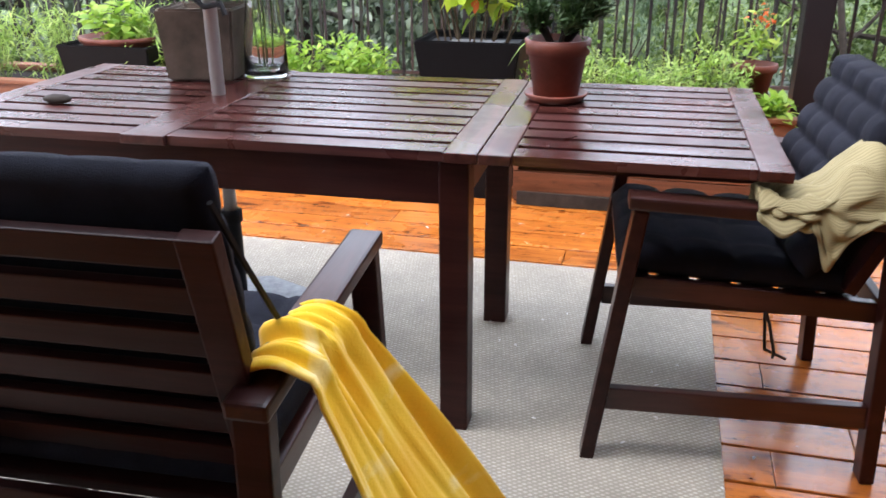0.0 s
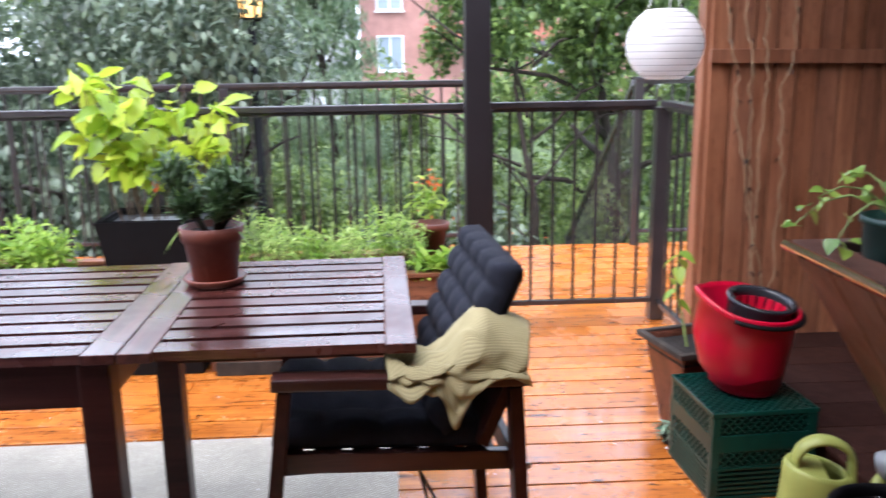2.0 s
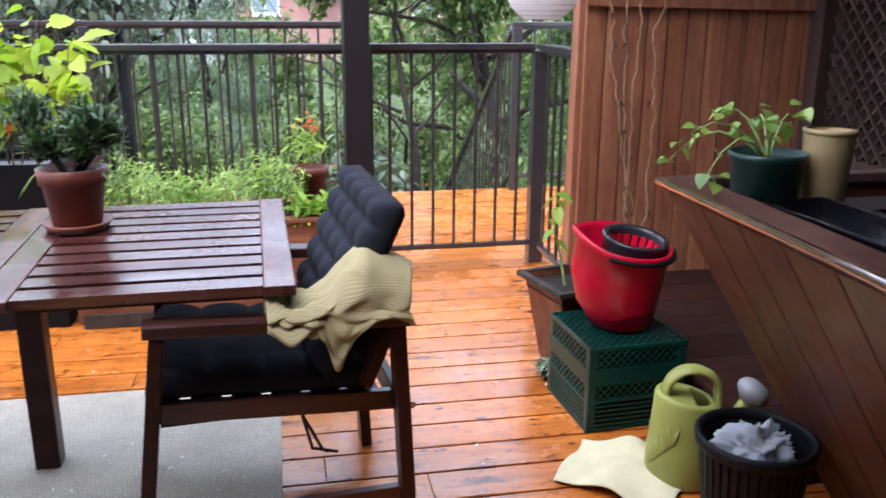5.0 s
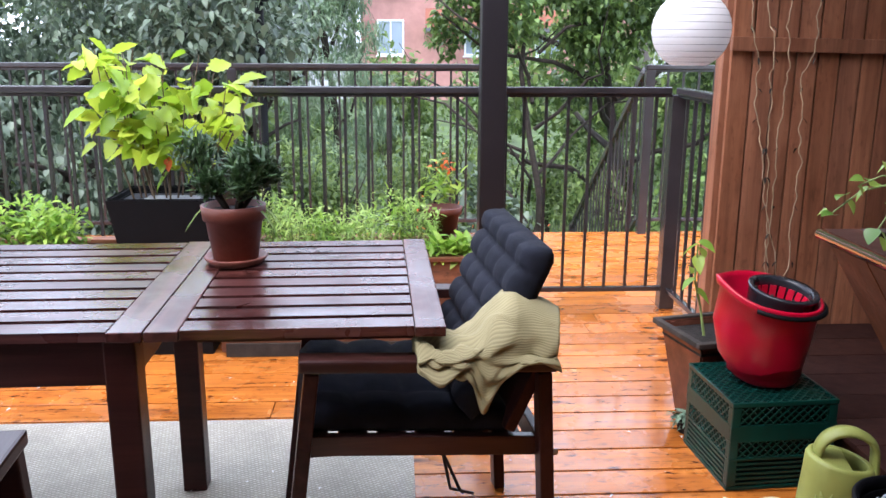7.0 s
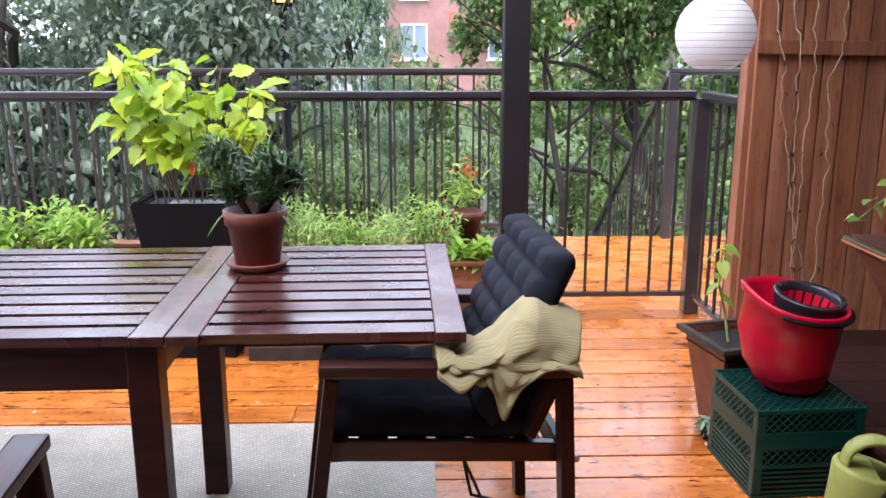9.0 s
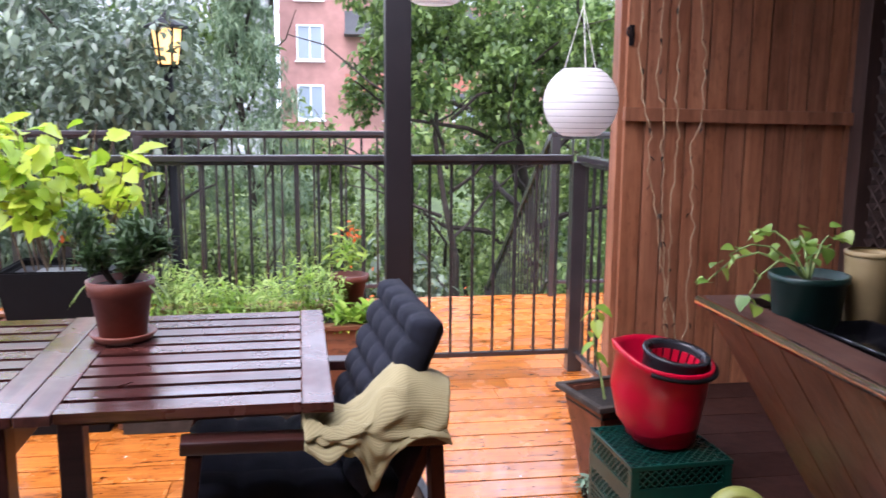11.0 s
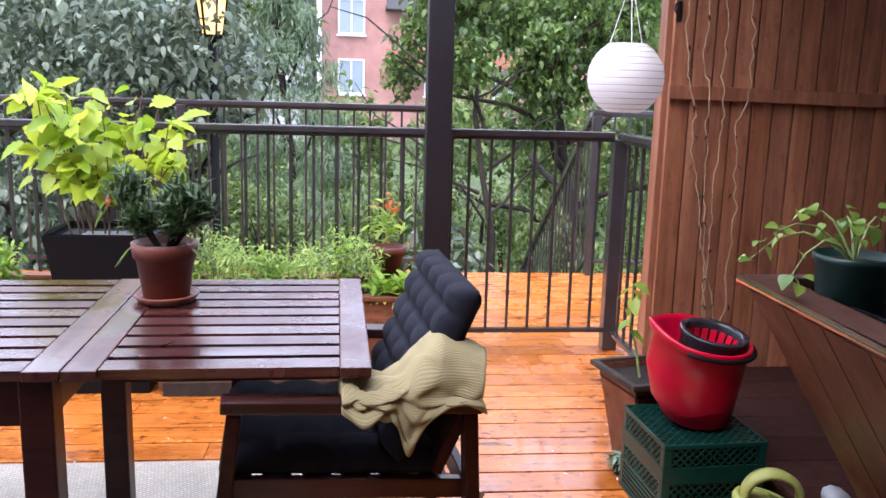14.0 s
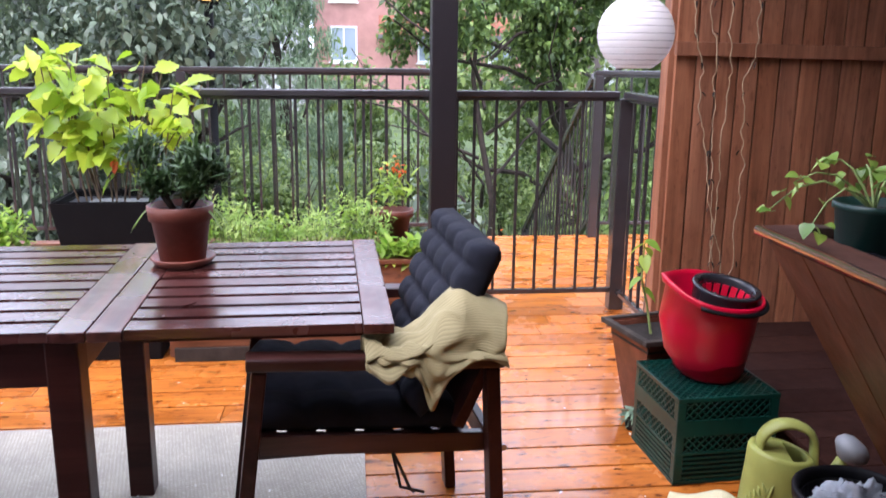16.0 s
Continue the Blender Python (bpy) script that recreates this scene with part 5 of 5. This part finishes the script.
for i in range(8):
    hx = -0.16 + i * 0.105
    herb(hx, 4.2 + 0.1 * math.sin(i * 2.2), 0.40, 360, (0.11, 0.13, 0.13 + 0.03 * math.sin(i * 1.3)), (0.02, 0.05), (0.16, 0.3), LEAF_GREY if i % 3 else LEAF_HERB, "fine-leaved green plant with small pale flowers in the bed", (-1.3, 0.5), "blade", 14, 60)
for hx in (0.66, 0.75):
    herb(hx, 4.10, 0.40, 90, (0.07, 0.06, 0.06), (0.05, 0.08), (0.35, 0.55), LEAF_HERB, "bright green leafy shoots at the end of the bed")

# black tub on its stand with the tall lime-leaved plant
stand = thing("plant_stand", -0.48, 4.22, 0, 0, "low black crate under the plant tub", "stand")
part("body", frustum_box(0.34, 0.30, 0.34, 0.30, 0.44, 0.02, 0.012, 0.004), BLACK_PLASTIC, stand)
tub = thing("black_tub", -0.48, 4.22, 0.441, 0, "black plastic tub with a tall lime green leafy plant", "potted plant")
part("body", frustum_box(0.38, 0.30, 0.45, 0.35, 0.235, 0.012, 0.03, 0.006), BLACK_PLASTIC, tub)
part("liner", box(-0.10, 0.13, -0.14, 0.02, 0.205, 0.218, 0.004), GREY_PLASTIC, tub, "grey weathered lining")
pts = []
for i in range(17):
    a = i * 2.4
    rr = 0.06 + 0.02 * (i % 5)
    h = 0.42 + 0.26 * abs(math.sin(i * 1.9))
    ox, oy = 0.24 * math.cos(a) * (0.6 + 0.5 * (i % 3)), 0.16 * math.sin(a)
    line = [(rr * math.cos(a), rr * 0.7 * math.sin(a), 0.15), (rr * math.cos(a) + ox * 0.35, oy * 0.4, 0.15 + h * 0.5), (ox, oy, 0.15 + h)]
    part("stem", tube(line, [0.0045, 0.004, 0.002], 6), TWIG, tub)
    for q in range(14):
        t = 0.42 + 0.63 * rng.random()
        px, py, pz = rr * math.cos(a) + (ox - rr * math.cos(a)) * t, oy * t, 0.15 + h * t
        pts.append((px + rng.normal() * 0.03, py + rng.normal() * 0.03, pz + rng.normal() * 0.02, rng.uniform(0.07, 0.135), rng.uniform(0.05, 0.095), rng.uniform(0, 6.28), rng.uniform(-0.6, 0.8), rng.uniform(-0.9, 0.9)))
pts += [(-0.24 + 0.05 * math.cos(q), 0.02 * math.sin(q), 0.74 + 0.012 * q, 0.10, 0.06, q * 1.7, -0.2 + 0.1 * q, 0.2) for q in range(6)]
part("stem", tube([(-0.06, 0, 0.15), (-0.14, 0.01, 0.45), (-0.24, 0, 0.76)], [0.006, 0.005, 0.002], 6), TWIG, tub)
leaves("foliage", [(p[0] - 0.05, *p[1:]) for p in pts], LEAF_LIME, tub, "serrate")
leaves("yellowed_leaf", [(0.03, -0.12, 0.40, 0.06, 0.04, 4.6, 1.1, 0.0)], PETAL, tub, "oval")

lowtub = thing("low_planter", -2.2, 4.2, 0.43, 0, "low black tub with a terracotta bowl of greens", "potted plant")
part("tub", frustum_box(0.44, 0.26, 0.48, 0.30, 0.17, 0.012, 0.02, 0.005), BLACK_PLASTIC, lowtub)
part("bowl", lathe([(0, 0.10), (0.11, 0.10), (0.133, 0.165), (0.145, 0.178), (0.146, 0.196), (0.136, 0.198), (0.126, 0.18), (0, 0.175)], 40, 1.35, 0.95), TERRA, lowtub, "terracotta bowl", True)
leaves("foliage", cloud(160, (0, 0, 0.27), (0.2, 0.16, 0.14), (0.05, 0.09), (0.4, 0.7), (-0.8, 0.8), 0.2), LEAF_HERB, lowtub, "oval")

fp = thing("flower_pot", 0.68, 4.36, 0.43, 0, "small terracotta pot with orange flowers", "potted plant")
part("pot", lathe([(0, 0), (0.055, 0), (0.074, 0.118), (0.086, 0.12), (0.089, 0.15), (0.082, 0.152), (0.075, 0.13), (0, 0.13)], 32), TERRA, fp, "", True)
leaves("foliage", cloud(90, (0, 0, 0.25), (0.09, 0.08, 0.10), (0.03, 0.07), (0.2, 0.35), (-1.2, 0.6), 0.2), LEAF_HERB, fp, "blade")
leaves("blossom", cloud(26, (0.01, 0, 0.34), (0.06, 0.05, 0.05), (0.02, 0.035), (0.6, 0.9), (-0.8, 0.8), 0.2), PETAL, fp, "oval", "orange-red blossoms")


# ---------------------------------------------------------------- garden behind
def tree(name, x, y, z, height, crowns, mat, label, leaf=(0.05, 0.09), n=900, limbs=6, spread=1.6, width=(0.45, 0.65), trunk=0.09, shape="oval"):
    c = thing(name, x, y, z, 0, label, "tree")
    bm = bmesh.new()
    line = [(0.12 * math.sin(i * 1.1), 0.1 * math.cos(i * 1.7), height * i / 6) for i in range(7)]
    add_tube(bm, line, [trunk * (1 - 0.12 * i) for i in range(7)], 9)
    part("trunk", bm, BARK, c, "dark wet trunk", True)
    for i in range(limbs):
        a = i * 2.4 + x
        z0 = height * (0.25 + 0.6 * i / limbs)
        pts = [(0.05 * math.cos(a), 0.05 * math.sin(a), z0)]
        for q in range(1, 6):
            t = q / 5
            pts.append((spread * t * math.cos(a + 0.3 * math.sin(q)), spread * t * math.sin(a + 0.3 * math.sin(q)), z0 + t * height * 0.28 + 0.1 * math.sin(q * 2 + i)))
        part("limb", tube(pts, [trunk * 0.45 * (1 - 0.16 * q) for q in range(6)], 6), BARK, c)
    places = np.concatenate([cloud(n, cc, ss, leaf, width, (-0.2, 1.3), 0.35) for cc, ss in crowns])
    leaves("crown", places, mat, c, shape)
    return c


def blobs(n, xr, yr, zr, s0, s1, seed):
    r = random.Random(seed)
    return [((r.uniform(*xr), r.uniform(*yr), r.uniform(*zr)), tuple(r.uniform(s0, s1) for _ in range(3))) for _ in range(n)]


tree("broadleaf_tree", -3.2, 8.6, -1.6, 3.5, blobs(38, (-2.8, 2.6), (-0.9, 0.9), (0.5, 3.75), 0.5, 0.8, 1), LEAF_WET, "large tree with pale glossy wet leaves behind the railing", (0.05, 0.115), 1050, 7, 2.2, (0.45, 0.7), 0.12)
tree("broadleaf_tree", -1.15, 8.9, -1.6, 3.5, blobs(20, (-1.2, 0.5), (-0.6, 0.7), (0.4, 3.85), 0.4, 0.6, 2), LEAF_WET, "tree with broad glossy wet leaves behind the railing", (0.045, 0.105), 900, 6, 1.1, (0.45, 0.7), 0.10)
tree("maple_tree", 3.1, 11.0, -1.6, 4.3, blobs(34, (-1.5, 2.8), (-1.3, 1.3), (1.2, 4.3), 0.28, 0.55, 3), LEAF_TREE, "green tree with dark branching limbs beyond the stairs", (0.05, 0.10), 560, 9, 2.6, (0.5, 0.8), 0.10, "lobed")
tree("maple_tree", 1.9, 9.6, -1.6, 3.9, blobs(22, (-0.85, 1.8), (-0.8, 0.8), (2.9, 4.2), 0.2, 0.42, 13), LEAF_TREE, "light green tree with dark thin limbs beside the stairs", (0.05, 0.10), 420, 9, 1.7, (0.5, 0.8), 0.05, "lobed")
tree("maple_tree", 6.2, 9.6, -1.6, 3.9, blobs(22, (-2.2, 2.2), (-1.2, 1.2), (0.5, 4.0), 0.5, 0.8, 4), LEAF_TREE, "dense green tree beside the stairs", (0.06, 0.11), 520, 6, 2.0, (0.5, 0.8), 0.12, "lobed")
tree("broadleaf_tree", -4.5, 14.5, -1.6, 4.6, blobs(40, (-4.5, 3.6), (-1.0, 1.0), (0.5, 4.4), 0.7, 1.0, 21), LEAF_SHRUB, "tall pale green tree at the end of the garden", (0.12, 0.2), 420, 6, 3.0, (0.5, 0.7), 0.14)
tree("broadleaf_tree", 6.5, 15.5, -1.6, 4.6, blobs(40, (-4.0, 4.6), (-1.0, 1.0), (0.5, 4.4), 0.7, 1.0, 22), LEAF_SHRUB, "tall light green tree at the end of the garden", (0.12, 0.2), 420, 6, 3.0, (0.5, 0.7), 0.14)
tree("conifer_tree", -0.55, 14.0, -1.6, 5.2, [((0.9 * math.cos(i * 2.4) * (1 - i / 30), 0.9 * math.sin(i * 2.4) * (1 - i / 30), 1.0 + i * 0.155), (0.55 * (1.15 - i / 32), 0.55 * (1.15 - i / 32), 0.28)) for i in range(28)], LEAF_PINE, "slender pale green conifer in the garden", (0.10, 0.18), 520, 6, 0.8, (0.09, 0.16), 0.07, "blade")
tree("broadleaf_tree", -7.2, 9.5, -1.6, 3.7, blobs(34, (-2.4, 3.4), (-1.0, 1.0), (0.5, 4.5), 0.5, 0.85, 6), LEAF_WET, "tall leafy tree at the garden side", (0.09, 0.16), 380, 6, 2.0, (0.5, 0.7), 0.12)


def shrub(x, y, z, size, n, mat, label, leaf=(0.05, 0.09), width=(0.4, 0.65), seed=0, petals=0):
    c = thing("shrub", x, y, z, 0, label, "shrub", "garden shrubs")
    r = random.Random(seed)
    for i in range(5):
        a, t = r.uniform(0, 6.28), r.uniform(0.4, 0.9)
        part("branch", tube([(0.1 * math.cos(a), 0.1 * math.sin(a), 0), (t * 0.5 * size[0] * math.cos(a), t * 0.5 * size[1] * math.sin(a), size[2] * 0.9), (t * size[0] * math.cos(a), t * size[1] * math.sin(a), size[2] * 1.6)], [0.02, 0.014, 0.005], 5), BARK, c)
    pl = [cloud(n // 6, (r.uniform(-0.5, 0.5) * size[0], r.uniform(-0.5, 0.5) * size[1], size[2] * r.uniform(0.5, 1.5)), tuple(s * r.uniform(0.4, 0.75) for s in size), leaf, width, (-0.4, 1.2), 0.35) for _ in range(6)]
    leaves("foliage", np.concatenate(pl), mat, c, "oval")
    if petals:
        leaves("flowers", cloud(petals, (0, -0.3 * size[1], size[2] * 1.2), size, (0.04, 0.07), (0.5, 0.8), (-0.8, 0.8), 0.7), PETAL, c, "oval", "orange lily flowers", "stuff")
    return c


sr = random.Random(11)
for i in range(9):
    shrub(-5.6 + i * 0.85 + sr.uniform(-0.2, 0.2), 7.6 + sr.uniform(-0.25, 0.3), -1.6, (0.6, 0.5, 0.85), 2400, LEAF_WET if i % 3 else LEAF_SHRUB, "wet broad-leaved shrub behind the far railing", (0.07, 0.13), seed=i)
for i in range(7):
    shrub(2.7 + i * 0.8 + sr.uniform(-0.2, 0.2), 9.0 + sr.uniform(-0.4, 0.6), -1.6, (0.65, 0.6, 0.9), 2600, LEAF_TREE if i % 2 else LEAF_SHRUB, "dense green shrub beside the stairs", (0.05, 0.09), seed=20 + i)
for i in range(10):
    shrub(-2.5 + i * 0.75 + sr.uniform(-0.3, 0.3), 11.2 + sr.uniform(-0.8, 1.2), -1.6, (0.7, 0.7, 0.8 + 0.25 * sr.random()), 2200, LEAF_SHRUB, "light green garden shrub", (0.05, 0.10), seed=40 + i)
shrub(1.0, 8.6, -1.6, (0.5, 0.4, 0.75), 1500, LEAF_SHRUB, "tall lilies with orange flowers", (0.10, 0.22), (0.1, 0.16), 77, 40)
shrub(1.7, 9.6, -1.6, (0.5, 0.4, 0.6), 1500, LEAF_SHRUB, "garden lilies with orange flowers", (0.10, 0.22), (0.1, 0.16), 78, 30)
for i in range(12):
    shrub(-9 + i * 1.9 + sr.uniform(-0.5, 0.5), 19 + sr.uniform(-2, 3), -1.6, (1.4, 1.2, 1.4 + 0.5 * sr.random()), 2400, LEAF_SHRUB if i % 2 else LEAF_TREE, "rounded green bush in the distance", (0.12, 0.2), seed=60 + i)

# grass on the garden ground
gx = rng.uniform(-6, 8, 9000)
gy = rng.uniform(6.6, 15, 9000)
gl = rng.uniform(0.15, 0.4, 9000)
grass = leaves("grass", np.column_stack((gx, gy, np.full(9000, -1.6), gl, gl * 0.05, rng.uniform(0, 6.28, 9000), rng.uniform(-1.5, -0.9, 9000), np.zeros(9000))), LEAF_SHRUB, None, "blade", "tall wet garden grass", "stuff")
grass["category"] = "grass"

# lamp post among the leaves
lp = thing("garden_lamp", -0.62, 7.75, -1.60, 0, "black lantern lamp post glowing among the leaves", "lamp post")
part("pole", tube([(0, 0, 0.0), (0, 0, 3.22)], 0.035, 12), BLACK_PLASTIC, lp, "", True)
part("cap", lathe([(0, 3.66), (0.02, 3.64), (0.05, 3.60), (0.17, 3.54), (0.175, 3.52), (0, 3.53)], 6), BLACK_PLASTIC, lp)
cage = part("cage", lathe([(0, 3.20), (0.075, 3.21), (0.085, 3.235), (0, 3.24)], 6), BLACK_PLASTIC, lp)
for i in range(6):
    a = math.pi / 3 * i
    part("bar", beam((0.085 * math.cos(a), 0.085 * math.sin(a), 3.22), (0.125 * math.cos(a), 0.125 * math.sin(a), 3.53), 0.014, 0.014, 0.0), BLACK_PLASTIC, cage)
gm, gnt, gb = shader("lamp_glow")
gb.inputs["Base Color"].default_value = (0.9, 0.7, 0.35, 1)
gb.inputs["Emission Color"].default_value = (1.0, 0.55, 0.14, 1)
gb.inputs["Emission Strength"].default_value = 0.55
part("glass", lathe([(0, 3.242), (0.078, 3.245), (0.116, 3.515), (0, 3.518)], 6), gm, lp, "warm glowing frosted glass")

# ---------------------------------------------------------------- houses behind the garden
# brick and cladding colours are paled to put the rain haze into them
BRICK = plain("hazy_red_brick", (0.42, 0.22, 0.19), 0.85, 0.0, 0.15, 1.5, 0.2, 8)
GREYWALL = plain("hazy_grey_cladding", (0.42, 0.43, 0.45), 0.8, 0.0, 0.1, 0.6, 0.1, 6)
DARKROOF = plain("grey_shingles", (0.10, 0.10, 0.11), 0.8, 0.0, 0.2, 1.0, 0.3, 10)
WHITE = plain("white_window_frame", (0.78, 0.80, 0.82), 0.5, 0.0, 0.04)
PANE = plain("window_pane", (0.30, 0.36, 0.42), 0.08, 0.0, 0.1, 0.5, 0.0)
REDWOOD = plain("red_boards", (0.36, 0.13, 0.09), 0.7, 0.0, 0.2, 2.0, 0.2, 10)


def window(parent, x, y, z, w, h):
    f = bmesh.new()
    for a in ((-w / 2, w / 2, 0, 0.09), (-w / 2, w / 2, h - 0.09, h), (-w / 2, -w / 2 + 0.09, 0.091, h - 0.091), (w / 2 - 0.09, w / 2, 0.091, h - 0.091), (-0.04, 0.04, 0.091, h - 0.091)):
        add_box(f, a[0], a[1], -0.08, 0.05, a[2], a[3])
    wd = part("window", f, WHITE, parent, "white framed window")
    wd.location = (x, y, z)
    part("pane", box(-w / 2 + 0.09, w / 2 - 0.09, 0.0, 0.03, 0.09, h - 0.09), PANE, wd)
    part("sill", box(-w / 2 - 0.08, w / 2 + 0.08, -0.16, -0.081, -0.09, -0.01), WHITE, wd)


house = thing("brick_building", 0.0, 45.0, -1.6, 0, "red brick apartment building paled in colour for rain haze", "building")
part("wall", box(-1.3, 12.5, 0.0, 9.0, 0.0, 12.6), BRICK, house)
part("roof", box(-1.6, 12.8, -0.3, 9.3, 12.6, 13.0), DARKROOF, house)
for zf in (2.25, 5.2, 8.15, 11.1):
    for xf in (0.2, 4.6, 8.2, 11.0):
        window(house, xf, -0.05, zf, 1.35, 1.75)
for zf in (3.4, 6.4, 9.4):
    b = part("balcony", box(1.9, 8.5, -1.6, -0.01, zf, zf + 0.2), DARKROOF, house)
    part("guard", box(1.9, 8.5, -1.6, -1.52, zf + 0.201, zf + 1.1), REDWOOD if zf < 5 else DARKROOF, b)
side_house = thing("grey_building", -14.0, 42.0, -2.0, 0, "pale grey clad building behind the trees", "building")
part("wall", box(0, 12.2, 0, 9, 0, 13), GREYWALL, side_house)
part("roof", box(-0.3, 12.5, -0.3, 9.3, 13.0, 13.4), DARKROOF, side_house)
for zf in (2.0, 5.2, 8.4):
    for xf in (2.0, 5.5, 9.0):
        window(side_house, xf, -0.05, zf, 1.4, 1.6)
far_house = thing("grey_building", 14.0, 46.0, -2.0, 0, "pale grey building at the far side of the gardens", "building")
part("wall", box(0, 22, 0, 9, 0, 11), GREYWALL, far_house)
part("roof", box(-0.3, 22.3, -0.3, 9.3, 11.0, 11.4), DARKROOF, far_house)
for zf in (2.0, 5.2):
    for xf in (3, 8, 13, 18):
        window(far_house, xf, -0.05, zf, 1.4, 1.6)

# ---------------------------------------------------------------- deck boards
PITCH = 0.1425
lengths = (1.75, 2.35, 2.95)
board_meshes = [seg_mesh("board", box(0.001, L - 0.001, 0.0042, PITCH - 0.0042, -0.03, 0.0, 0.003), DECK) for L in lengths]
br = random.Random(5)
y = -1.28
while y < 6.3:
    x = -4.3
    first = br.uniform(0.5, 1.0)
    while x < 2.83:
        i = br.randrange(3)
        L = min(lengths[i] * first, 2.855 - x)
        first = 1.0
        b = new("board", board_meshes[i])
        b.parent = floor
        b.location = (x, y, -0.0005 * br.random())
        b.scale = (L / lengths[i], 1, 1)
        x += L
    y += PITCH

# pale petals and grit scattered by the rain
n = 110
px = rng.uniform(-1.3, 1.6, n)
py = rng.uniform(1.6, 3.9, n)
ln = rng.uniform(0.006, 0.016, n)
litter = leaves("litter", np.column_stack((px, py, np.where((px < 0.53) & (py < 3.4), 0.011, 0.004), ln, ln * 0.6, rng.uniform(0, 6.28, n), rng.uniform(-0.1, 0.1, n), np.zeros(n))), CANVAS, None, "oval", "pale petals scattered over rug and deck", "stuff")
litter["category"] = "petals"
